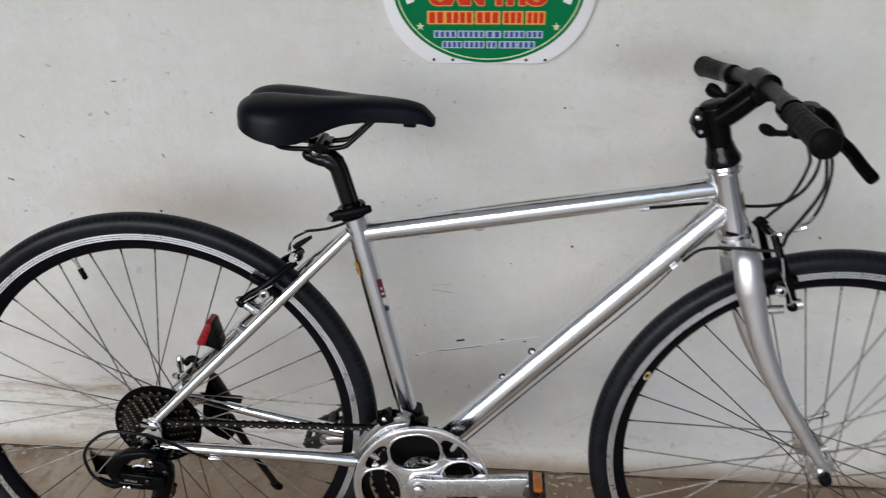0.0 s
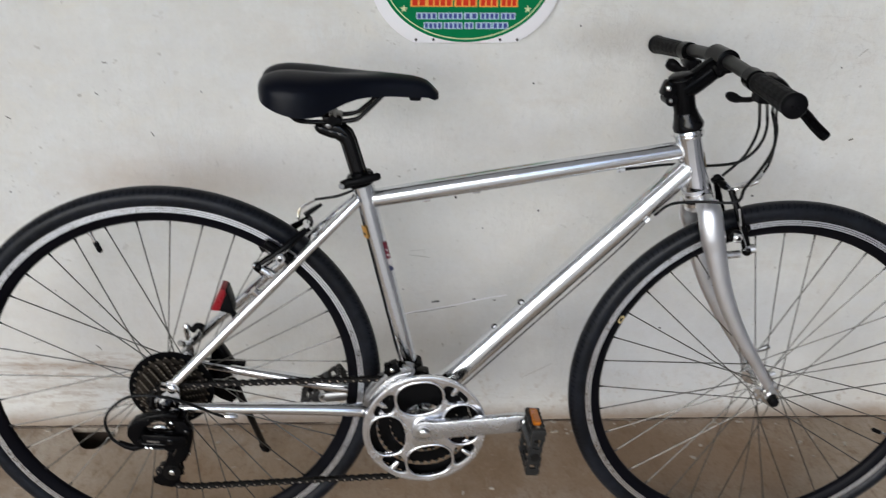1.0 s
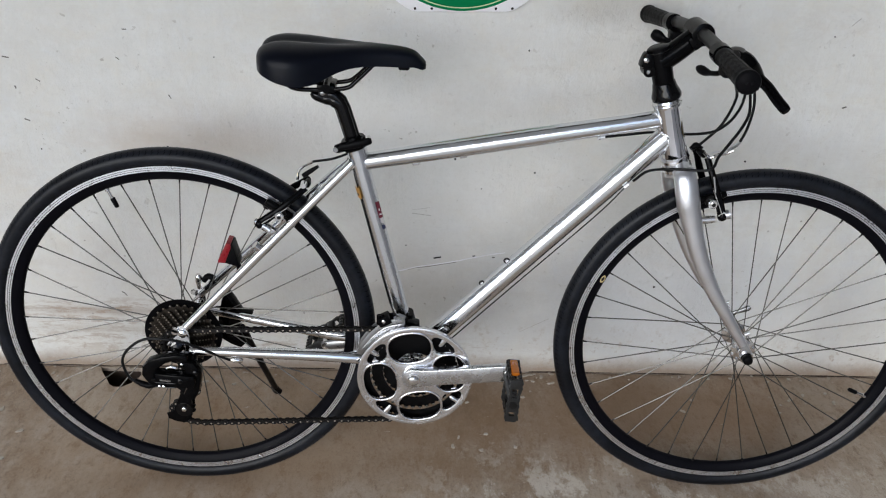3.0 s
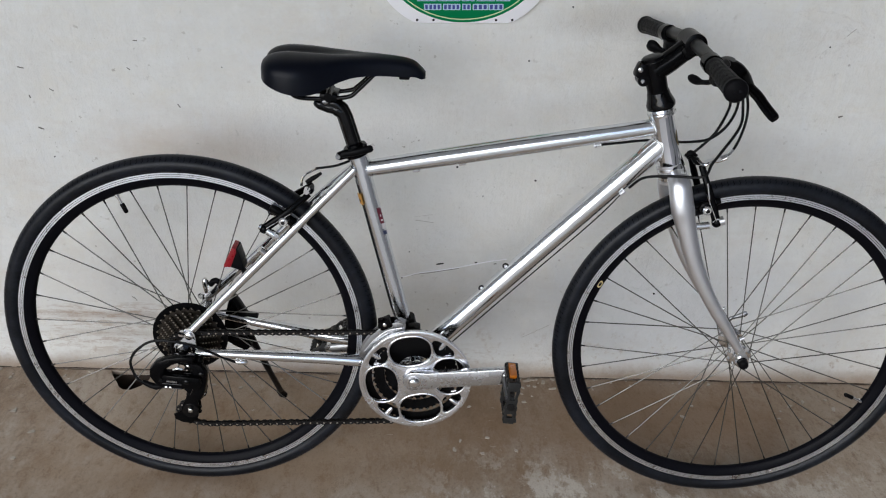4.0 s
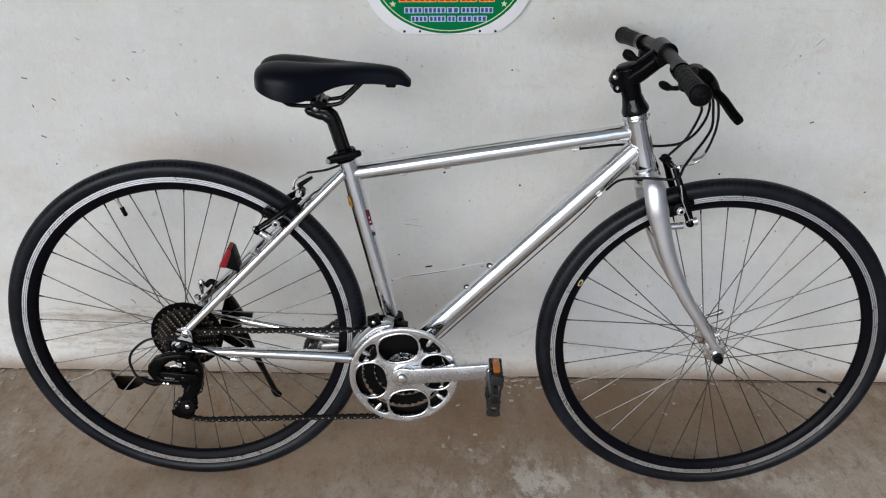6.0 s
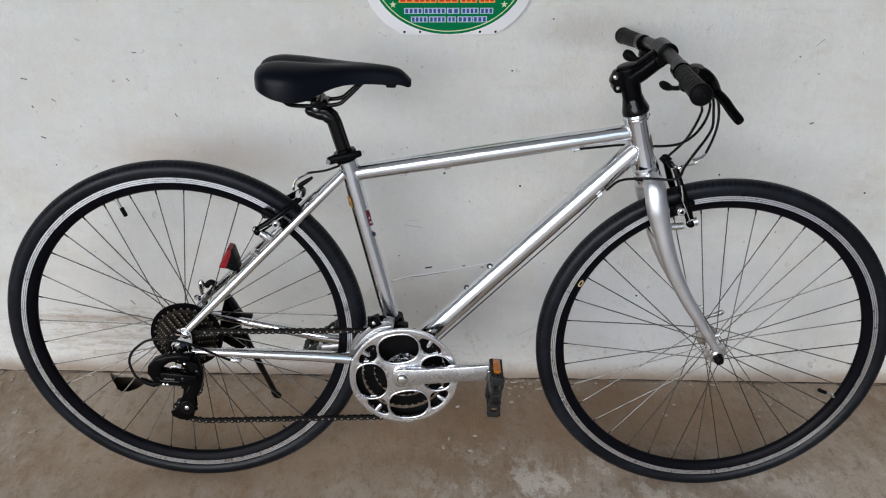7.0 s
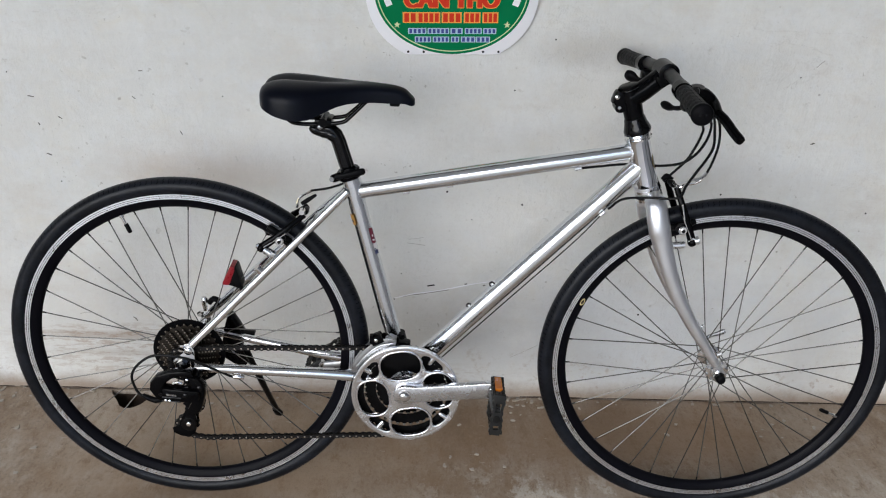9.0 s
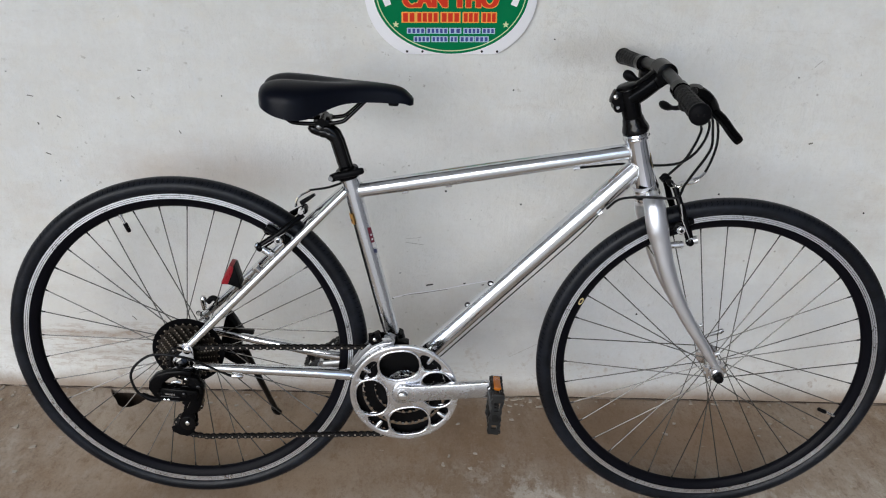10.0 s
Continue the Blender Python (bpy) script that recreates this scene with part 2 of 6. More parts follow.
def wall_mat():
    n = Nodes("aged white wall paint")
    big, mid, fine = n.noise(1.7, 6, 0.65), n.noise(7, 7, 0.66), n.noise(85, 6, 0.6)
    wob = n.noise(5, 6, 0.7)
    brush = n.noise(3.2, 6, 0.62, n.mapped((9, 9, 1.2)))
    trowel = n.noise(3.0, 6, 0.68, n.mapped((1.3, 1, 9), (2.3, 0, 1.1)))
    col = n.mix(n.ramp(big, [(0.36, 0.0), (0.64, 1.0)]), (0.670, 0.665, 0.632), (0.755, 0.760, 0.738))
    col = n.mix(n.ramp(brush, [(0.42, 0.0), (0.70, 0.32)]), col, (0.66, 0.65, 0.615))
    col = n.mix(n.ramp(mid, [(0.50, 0.0), (0.74, 0.3)]), col, (0.82, 0.825, 0.81))
    col = n.mix(n.ramp(trowel, [(0.52, 0.0), (0.72, 0.26)]), col, (0.58, 0.55, 0.50))
    blotch = n.noise(26, 6, 0.7)
    col = n.mix(n.ramp(blotch, [(0.30, 0.22), (0.50, 0.0)]), col, (0.62, 0.605, 0.57))
    col = n.mix(n.ramp(blotch, [(0.52, 0.0), (0.72, 0.22)]), col, (0.86, 0.86, 0.85))
    # uneven plaster: cream and bluish patches, thin trowel ridges, clustered scuffs
    plaster = n.noise(12, 9, 0.72, None, 0.7)
    col = n.mix(n.ramp(plaster, [(0.52, 0.0), (0.70, 0.42)]), col, (0.705, 0.665, 0.575))
    col = n.mix(n.ramp(plaster, [(0.32, 0.38), (0.47, 0.0)]), col, (0.690, 0.715, 0.735))
    ridge = n.math("MULTIPLY", n.ramp(n.noise(6.5, 8, 0.66, n.mapped((1, 1, 1.3), (3.1, 0, 5.2)), 0.5), [(0.485, 0.0), (0.500, 1.0), (0.515, 0.0)]), n.ramp(n.noise(2.9, 3, 0.6, n.mapped((1, 1, 1), (6.6, 0, 1.9))), [(0.46, 0.0), (0.58, 1.0)]))
    col = n.mix(n.math("MULTIPLY", ridge, 0.17), col, (0.52, 0.50, 0.45))
    scuff = n.math("MULTIPLY", n.ramp(n.noise(48, 6, 0.72, n.mapped((1, 1, 0.7), (2.7, 0, 0.8), (0, 0.6, 0))), [(0.64, 0.0), (0.70, 1.0)]), n.ramp(n.noise(3.6, 3, 0.6, n.mapped((1, 1, 1), (0.4, 0, 3.7))), [(0.50, 0.0), (0.62, 1.0)]))
    col = n.mix(n.math("MULTIPLY", scuff, 0.42), col, (0.36, 0.345, 0.32))
    rust = n.ramp(n.noise(4.3, 6, 0.72, n.mapped((1, 1, 1.8), (7.7, 0, 3.1))), [(0.54, 0.0), (0.76, 0.46)])
    col = n.mix(rust, col, (0.57, 0.51, 0.44))
    # brown and grey smudges at handlebar, saddle and wheel height, and one bluish tint for cooler light
    for at, size, tint, amount in (
        ((-0.02, 0.34, 0.565), (0.17, 0.3, 0.045), (0.46, 0.37, 0.30), 0.45),
        ((0.08, 0.34, 0.62), (0.22, 0.3, 0.05), (0.52, 0.45, 0.39), 0.18),
        ((0.46, 0.34, 0.665), (0.28, 0.3, 0.040), (0.45, 0.40, 0.345), 0.12),
        ((0.42, 0.34, 0.50), (0.20, 0.3, 0.06), (0.52, 0.49, 0.44), 0.13),
        ((0.76, 0.34, 0.865), (0.10, 0.3, 0.035), (0.40, 0.37, 0.33), 0.42),
        ((0.70, 0.34, 0.78), (0.20, 0.3, 0.04), (0.50, 0.47, 0.43), 0.13),
        ((0.20, 0.34, 0.42), (0.30, 0.3, 0.05), (0.53, 0.51, 0.48), 0.25),
        ((0.00, 0.34, 0.20), (0.55, 0.3, 0.15), (0.56, 0.535, 0.50), 0.42),
        ((-0.25, 0.34, 0.155), (0.15, 0.3, 0.010), (0.38, 0.32, 0.27), 0.60),
        ((-0.24, 0.34, 0.105), (0.15, 0.3, 0.009), (0.45, 0.41, 0.36), 0.45),
        # cooler, dimmer light low on the right, put into the wall colour
        ((1.05, 0.34, 0.20), (0.32, 0.3, 0.14), (0.54, 0.56, 0.59), 0.55),
        ((0.60, 0.34, 0.12), (0.20, 0.3, 0.07), (0.55, 0.55, 0.56), 0.35),
    ):
        col = n.mix(n.math("MULTIPLY", n.blob(at, size, 0.75, wob), amount), col, tint)
    # paler patches that lift the wall's tone behind the frame and fork
    for at, size, amount in (((0.45, 0.34, 0.555), (0.26, 0.3, 0.13), 0.50), ((0.24, 0.34, 0.69), (0.20, 0.3, 0.09), 0.40), ((1.06, 0.34, 0.57), (0.14, 0.3, 0.08), 0.40), ((0.86, 0.34, 0.70), (0.12, 0.3, 0.12), 0.40)):
        col = n.mix(n.math("MULTIPLY", n.blob(at, size, 0.8, wob), amount), col, (0.83, 0.83, 0.80))
    # brown grazes rubbed sideways behind the rear wheel
    graze = n.ramp(n.noise(26, 8, 0.78, n.mapped((0.5, 1, 2.6), (4.4, 0, 2.0))), [(0.49, 0.0), (0.57, 1.0)])
    for at, size, amount in (((-0.20, 0.34, 0.150), (0.28, 0.3, 0.030), 0.75), ((-0.22, 0.34, 0.085), (0.30, 0.3, 0.035), 0.55), ((0.28, 0.34, 0.06), (0.30, 0.3, 0.03), 0.40)):
        col = n.mix(n.math("MULTIPLY", n.math("MULTIPLY", graze, n.blob(at, size, 0.8, wob)), amount), col, (0.34, 0.25, 0.185))
    # splashed dirt and bare plaster along the foot
    foot = n.blob((0.5, 0.34, -0.004), (9.0, 9.0, 0.034), 0.8, n.noise(17, 8, 0.8))
    col = n.mix(n.math("MULTIPLY", foot, 0.92), col, (0.31, 0.235, 0.175))
    splash = n.math("MULTIPLY", n.ramp(n.noise(34, 5, 0.75), [(0.55, 0.0), (0.66, 1.0)]), n.blob((0.5, 0.34, 0.0), (9.0, 9.0, 0.10), 0.8, wob))
    col = n.mix(n.math("MULTIPLY", splash, 0.7), col, (0.40, 0.32, 0.25))
    chips = n.ramp(n.noise(38, 5, 0.62), [(0.665, 0.0), (0.69, 1.0)])
    col = n.mix(n.math("MULTIPLY", chips, 0.32), col, (0.47, 0.44, 0.39))
    grain = n.noise(120, 5, 0.75)
    col = n.mix(n.ramp(grain, [(0.28, 0.22), (0.48, 0.0)]), col, (0.54, 0.525, 0.49))
    col = n.mix(n.ramp(grain, [(0.56, 0.0), (0.78, 0.15)]), col, (0.88, 0.88, 0.87))
    dents = n.math("MULTIPLY", n.ramp(n.noise(62, 4, 0.6), [(0.655, 0.0), (0.69, 1.0)]), n.ramp(n.noise(5.2, 4, 0.7, n.mapped((1, 1, 1), (1.7, 0, 8.3))), [(0.52, 0.0), (0.62, 1.0)]))
    col = n.mix(n.math("MULTIPLY", dents, 0.65), col, (0.33, 0.305, 0.26))
    specks = n.ramp(n.voronoi(19), [(0.035, 1.0), (0.06, 0.0)])
    specks = n.math("MULTIPLY", specks, n.ramp(n.noise(3.7, 2), [(0.50, 0.0), (0.56, 1.0)]))
    col = n.mix(n.math("MULTIPLY", specks, 0.7), col, (0.28, 0.25, 0.22))
    n.set(color=col, rough=n.ramp(mid, [(0.3, 0.55), (0.7, 0.78)]), spec=0.3)
    relief = n.math("ADD", n.math("MULTIPLY", fine, 0.22), n.math("ADD", n.math("MULTIPLY", brush, 0.7), n.math("ADD", mid, n.math("MULTIPLY", chips, -0.3))))
    relief = n.math("ADD", relief, n.math("ADD", n.math("MULTIPLY", plaster, 0.9), n.math("MULTIPLY", ridge, 0.12)))
    n.bump(n.math("ADD", relief, n.math("MULTIPLY", blotch, 0.5)), 0.50, 0.006)
    return n.mat


def floor_mat():
    n = Nodes("worn concrete floor")
    worn = n.mapped((1.25, 0.65, 1), (0.6, 2.2, 0))
    big, mid, fine = n.noise(2.4, 7, 0.68, worn), n.noise(10, 8, 0.72, worn), n.noise(95, 6, 0.75, worn)
    wob = n.noise(5, 6, 0.72)
    streak = n.noise(4, 7, 0.7, n.mapped((1.2, 0.7, 1)))
    col = n.mix(n.ramp(big, [(0.36, 0.0), (0.60, 1.0)]), (0.265, 0.188, 0.125), (0.440, 0.372, 0.300))
    col = n.mix(n.ramp(streak, [(0.48, 0.0), (0.70, 0.5)]), col, (0.430, 0.370, 0.310))
    col = n.mix(n.ramp(mid, [(0.50, 0.0), (0.64, 0.7)]), col, (0.480, 0.425, 0.365))
    col = n.mix(n.ramp(mid, [(0.32, 0.55), (0.46, 0.0)]), col, (0.165, 0.112, 0.072))
    col = n.mix(n.ramp(fine, [(0.34, 0.3), (0.50, 0.0)]), col, (0.105, 0.078, 0.058))
    flecks = n.ramp(n.voronoi(27), [(0.09, 1.0), (0.15, 0.0)])
    flecks = n.math("MULTIPLY", flecks, n.ramp(n.noise(5.1, 3), [(0.52, 0.0), (0.60, 1.0)]))
    col = n.mix(n.math("MULTIPLY", flecks, 0.28), col, (0.47, 0.43, 0.38))
    scuffs = n.ramp(n.noise(22, 6, 0.8, n.mapped((1.2, 0.9, 1), (3, 1, 0))), [(0.60, 0.0), (0.68, 1.0)])
    scuffs = n.math("MULTIPLY", scuffs, n.ramp(n.noise(2.1, 3), [(0.46, 0.0), (0.60, 1.0)]))
    col = n.mix(n.math("MULTIPLY", n.math("MULTIPLY", scuffs, 0.9), n.blob((0.75, -0.15, 0), (0.9, 0.28, 0.5), 0.6, wob)), col, (0.50, 0.465, 0.42))
    # rubbed pale patches in front of the crank and by the front wheel
    rub = n.ramp(n.noise(9, 8, 0.78, n.mapped((1.25, 0.8, 1), (5.3, 2.2, 0))), [(0.515, 0.0), (0.575, 1.0)])
    for at, size, amount in (((0.80, -0.02, 0), (0.34, 0.17, 0.5), 0.95), ((1.30, -0.05, 0), (0.30, 0.14, 0.5), 0.6), ((0.30, -0.30, 0), (0.9, 0.14, 0.5), 0.4)):
        col = n.mix(n.math("MULTIPLY", n.math("MULTIPLY", rub, n.blob(at, size, 0.7, wob)), amount), col, (0.59, 0.545, 0.48))
    # trodden-in dirt, worn grain and short pale scrapes
    mottle = n.noise(27, 7, 0.78, n.mapped((1.3, 0.7, 1), (1.3, 4.1, 0)))
    col = n.mix(n.ramp(mottle, [(0.36, 0.55), (0.48, 0.0)]), col, (0.155, 0.096, 0.054))
    col = n.mix(n.ramp(mottle, [(0.54, 0.0), (0.66, 0.50)]), col, (0.440, 0.375, 0.305))
    grit = n.noise(170, 4, 0.8)
    col = n.mix(n.ramp(grit, [(0.30, 0.45), (0.46, 0.0)]), col, (0.095, 0.070, 0.052))
    col = n.mix(n.ramp(grit, [(0.58, 0.0), (0.76, 0.40)]), col, (0.50, 0.46, 0.41))
    # brown patches between the wheels and the wall, with the wheels' soft shade painted in
    for at, size, amount, tint in (((1.02, 0.19, 0), (0.38, 0.17, 0.5), 0.72, (0.185, 0.104, 0.048)), ((0.06, 0.08, 0), (0.38, 0.20, 0.5), 0.55, (0.290, 0.180, 0.095)), ((0.60, 0.19, 0), (0.34, 0.13, 0.5), 0.45, (0.200, 0.122, 0.064)), ((0.45, 0.02, 0), (0.26, 0.05, 0.5), 0.30, (0.180, 0.115, 0.065))):
        col = n.mix(n.math("MULTIPLY", n.blob(at, size, 0.7, wob), amount), col, tint)
    scrape = n.ramp(n.noise(34, 4, 0.66, n.mapped((0.55, 2.6, 1), (9.1, 0.4, 0), (0, 0, 0.12))), [(0.655, 0.0), (0.70, 1.0)])
    scrape = n.math("MULTIPLY", scrape, n.ramp(n.noise(3.3, 3, 0.6, n.mapped((1, 1, 1), (2.2, 6.0, 0))), [(0.45, 0.0), (0.58, 1.0)]))
    col = n.mix(n.math("MULTIPLY", scrape, 0.6), col, (0.56, 0.52, 0.46))
    n.set(color=col, rough=n.ramp(mid, [(0.3, 0.5), (0.7, 0.8)]), spec=0.35)
    n.bump(n.math("ADD", n.math("MULTIPLY", fine, 0.4), mid), 0.35, 0.004)
    return n.mat


WALL_MAT, FLOOR_MAT = wall_mat(), floor_mat()
PLAIN_WALL = simple("painted masonry", (0.55, 0.55, 0.54), 0.7, vary=0.12, scale=6, bump=0.1)
APRON_MAT = simple("pale trowelled concrete", (0.50, 0.49, 0.47), 0.75, vary=0.15, scale=7, bump=0.15)
SHADING_WALL = simple("dark grey of the unseen shading wall", (0.215, 0.22, 0.235), 0.8, vary=0.15, scale=6, bump=0.1)
CEILING_MAT = simple("painted ceiling", (0.64, 0.65, 0.66), 0.75, vary=0.1, scale=5)
DARK_STRIP_MAT = simple("dark strip for tube reflections", (0.045, 0.040, 0.036), 0.6, vary=0.2, scale=9, bump=0.1)
YARD_MAT = simple("yard paving", (0.36, 0.355, 0.34), 0.8, vary=0.25, scale=8, bump=0.2)
SIGN_WHITE = simple("white sign board", (0.86, 0.855, 0.88), 0.4, vary=0.05, scale=12)
SIGN_GREEN = simple("green sign print", (0.001, 0.17, 0.060), 0.35, vary=0.15, scale=9, spec=0.06)
SIGN_CREAM = simple("pale green print", (0.60, 0.72, 0.40), 0.4, vary=0.08)
SIGN_RED = simple("red print", (0.62, 0.035, 0.012), 0.4, vary=0.08, spec=0.15)
SIGN_ORANGE = simple("orange print", (0.80, 0.36, 0.05), 0.4, vary=0.1)
SIGN_NAVY = simple("dark blue print", (0.03, 0.05, 0.25), 0.4, vary=0.1)
SIGN_BLUE = simple("pale blue print", (0.40, 0.55, 0.70), 0.4, vary=0.1)


# ---- mesh helpers ----
def part(name, bm, material, parent=None, label="", smooth=True, sharp=40):
    """Links a bmesh as one mesh object under a thing or part."""
    bmesh.ops.recalc_face_normals(bm, faces=bm.faces)
    me = bpy.data.meshes.new(name)
    bm.to_mesh(me)
    bm.free()
    me.materials.append(material)
    if smooth:
        me.shade_smooth()
        me.set_sharp_from_angle(angle=radians(sharp))
    ob = new(name, me)
    if parent is not None:
        ob.parent = parent
    if label:
        tagged(ob, label)
    return ob


def again(ob, name, parent, m):
    """One more object on the same mesh."""
    o = new(name, ob.data)
    o.parent = parent
    o.matrix_basis = m
    return o


def spline(pts, n=8):
    """Points of a Catmull-Rom curve through pts."""
    p = [Vector(q) for q in pts]
    p = [p[0] * 2 - p[1], *p, p[-1] * 2 - p[-2]]
    out = []
    for i in range(1, len(p) - 2):
        a, b, c, d = p[i - 1:i + 3]
        for k in range(n):
            t = k / n
            out.append(0.5 * (2 * b + (c - a) * t + (2 * a - 5 * b + 4 * c - d) * t * t + (3 * b - a - 3 * c + d) * t ** 3))
    out.append(p[-2])
    return out


def tube(bm, pts, radius, seg=12, flat=None, up=None, cap=True):
    """A swept tube. radius: one number or one for each point; flat: (a, b) factors of the section across and along `up`."""
    pts = [Vector(p) for p in pts]
    radii = radius if hasattr(radius, "__len__") else [radius] * len(pts)
    fa, fb = flat or (1, 1)
    rings, side = [], None
    for i, p in enumerate(pts):
        d = (pts[min(i + 1, len(pts) - 1)] - pts[max(i - 1, 0)]).normalized()
        if side is None:
            ref = Vector(up) if up else (Vector((0, 1, 0)) if abs(d.y) < 0.9 else Vector((1, 0, 0)))
            side = d.cross(ref).normalized()
        side = (side - d * side.dot(d)).normalized()
        other = d.cross(side)
        rings.append([bm.verts.new(p + radii[i] * (fa * math.cos(a) * side + fb * math.sin(a) * other)) for a in (2 * math.pi * k / seg for k in range(seg))])
    for r, s in zip(rings, rings[1:]):
        for k in range(seg):
            bm.faces.new((r[k], r[(k + 1) % seg], s[(k + 1) % seg], s[k]))
    if cap:
        bm.faces.new(rings[0][::-1]), bm.faces.new(rings[-1])
    return bm


def lathe(bm, profile, at=(0, 0, 0), seg=48, closed=False, start=0.0):
    """Turns (radius, y) round the y axis through `at`."""
    at = Vector(at)
    rings = []
    for k in range(seg):
        a = start + 2 * math.pi * k / seg
        rings.append([bm.verts.new(at + Vector((r * math.cos(a), y, r * math.sin(a)))) for r, y in profile])
    n = len(profile)
    for k in range(seg):
        r, s = rings[k], rings[(k + 1) % seg]
        for j in range(n if closed else n - 1):
            q = (r[j], r[(j + 1) % n], s[(j + 1) % n], s[j])
            if profile[j][0] < 1e-6 and profile[(j + 1) % n][0] < 1e-6:
                continue
            bm.faces.new(q)
    if not closed:
        bmesh.ops.remove_doubles(bm, verts=bm.verts, dist=1e-6)
    return bm


def box(bm, at, size, turn=(0, 0, 0), bevel=0.0):
    """A box with rounded edges."""
    b = bmesh.new()
    bmesh.ops.create_cube(b, size=1, matrix=Matrix.Diagonal((*size, 1)))
    if bevel:
        bmesh.ops.bevel(b, geom=b.edges[:], offset=bevel, segments=2, affect="EDGES", profile=0.6)
    b.transform(pose(*at, *turn))
    merge(bm, b)
    return bm


def merge(bm, b):
    me = bpy.data.meshes.new("tmp")
    b.to_mesh(me)
    b.free()
    bm.from_mesh(me)
    bpy.data.meshes.remove(me)


def plate(bm, outline, y0, y1, holes=(), bevel=0.0):
    """A plate in the x-z plane between y0 and y1, with holes."""
    b = bmesh.new()
    edges = []
    for loop in (outline, *holes):
        vs = [b.verts.new((x, y0, z)) for x, z in loop]
        edges += [b.edges.new((vs[i], vs[(i + 1) % len(vs)])) for i in range(len(vs))]
    bmesh.ops.triangle_fill(b, use_beauty=True, use_dissolve=False, edges=edges)
    faces = b.faces[:]
    got = bmesh.ops.extrude_face_region(b, geom=faces)
    top = [v for v in got["geom"] if isinstance(v, bmesh.types.BMVert)]
    bmesh.ops.translate(b, verts=top, vec=(0, y1 - y0, 0))
    bmesh.ops.recalc_face_normals(b, faces=b.faces)
    if bevel:
        rim = [e for e in b.edges if len(e.link_faces) == 2 and e.calc_face_angle() > 1.0 and abs(e.verts[0].co.y - e.verts[1].co.y) < 1e-5]
        bmesh.ops.bevel(b, geom=rim, offset=bevel, segments=2, affect="EDGES", profile=0.5, clamp_overlap=True)
    merge(bm, b)
    return bm


def ball(bm, at, r, scale=(1, 1, 1), seg=12):
    bmesh.ops.create_uvsphere(bm, u_segments=seg, v_segments=max(6, seg // 2), radius=r, matrix=pose(*at) @ Matrix.Diagonal((*scale, 1)))
    return bm


def bolt(bm, at, r, h, axis="y", seg=8):
    """A small rounded bolt head; axis y points at the viewer's side."""
    d = {"y": Vector((0, -1, 0)), "x": Vector((1, 0, 0)), "z": Vector((0, 0, 1))}[axis]
    p = Vector(at)
    tube(bm, [p, p + d * h * 0.7, p + d * h], [r, r, r * 0.6], seg)
    return bm


def disc_points(cx, cz, rx, rz, n=28, turn=0.0, power=2.0):
    out = []
    for k in range(n):
        a = 2 * math.pi * k / n
        c, s = math.cos(a), math.sin(a)
        x = rx * math.copysign(abs(c) ** (2 / power), c)
        z = rz * math.copysign(abs(s) ** (2 / power), s)
        out.append((cx + x * math.cos(turn) - z * math.sin(turn), cz + x * math.sin(turn) + z * math.cos(turn)))
    return out


# ---- the covered forecourt ----
WALL_Y = 0.34


def slab(name, size, at, material, label, category):
    ob = part(name, box(bmesh.new(), at, size), material, smooth=False)
    return tagged(ob, label, category, kind="structure")


def build_floor():
    """The floor slab with a broken drain hole against the wall."""
    bm = bmesh.new()
    hole = [(-0.298, 0.334), (-0.292, 0.318), (-0.283, 0.305), (-0.272, 0.290), (-0.262, 0.272), (-0.250, 0.264), (-0.232, 0.264), (-0.214, 0.278), (-0.203, 0.298), (-0.197, 0.318), (-0.196, 0.334)]
    rnd = random.Random(4)
    edge = [(2.06 - 0.02 * k, WALL_Y - 0.0035 - abs(rnd.gauss(0, 0.0016)) - 0.0015 * math.sin(k * 0.37)) for k in range(171)]
    edge = [(2.12, WALL_Y - 0.004), *[(x, y) for x, y in edge], (-8.6, WALL_Y - 0.004)]
    loops = [[(-8.6, -0.9), (2.12, -0.9), *edge], hole]
    edges, first = [], None
    for loop in loops:
        vs = [bm.verts.new((x, y, 0)) for x, y in loop]
        edges += [bm.edges.new((vs[i], vs[(i + 1) % len(vs)])) for i in range(len(vs))]
        first = first or vs
    bmesh.ops.triangle_fill(bm, use_beauty=True, edges=edges)
    bmesh.ops.recalc_face_normals(bm, faces=bm.faces)
    # sides of the hole, running in unevenly to its bottom; a dark colour deepens the shade inside
    rim = vs
    prev = rim
    for depth, draw in ((0.012, 0.98), (0.06, 1.02), (0.19, 1.10)):
        ring = [bm.verts.new((-0.252 + (v.co.x + 0.252) * draw + random.uniform(-0.002, 0.002), 0.303 + (v.co.y - 0.303) * draw + random.uniform(-0.002, 0.002), -depth)) for v in rim]
        for i in range(len(ring)):
            bm.faces.new((prev[i], prev[(i + 1) % len(ring)], ring[(i + 1) % len(ring)], ring[i])).material_index = 1 if depth > 0.02 else 0
        prev = ring
    bm.faces.new(prev).material_index = 1
    # underside and edges of the slab
    outer = first
    low = [bm.verts.new((v.co.x, v.co.y, -0.2)) for v in outer]
    for i in range(len(outer)):
        j = (i + 1) % len(outer)
        bm.faces.new((outer[i], outer[j], low[j], low[i]))
    bm.faces.new(low)
    ob = part("floor", bm, FLOOR_MAT, smooth=False)
    ob.data.materials.append(JOINT_AND_HOLE)
    return tagged(ob, "worn brown-grey concrete floor with pale flecks and a broken drain hole", "floor", kind="structure")


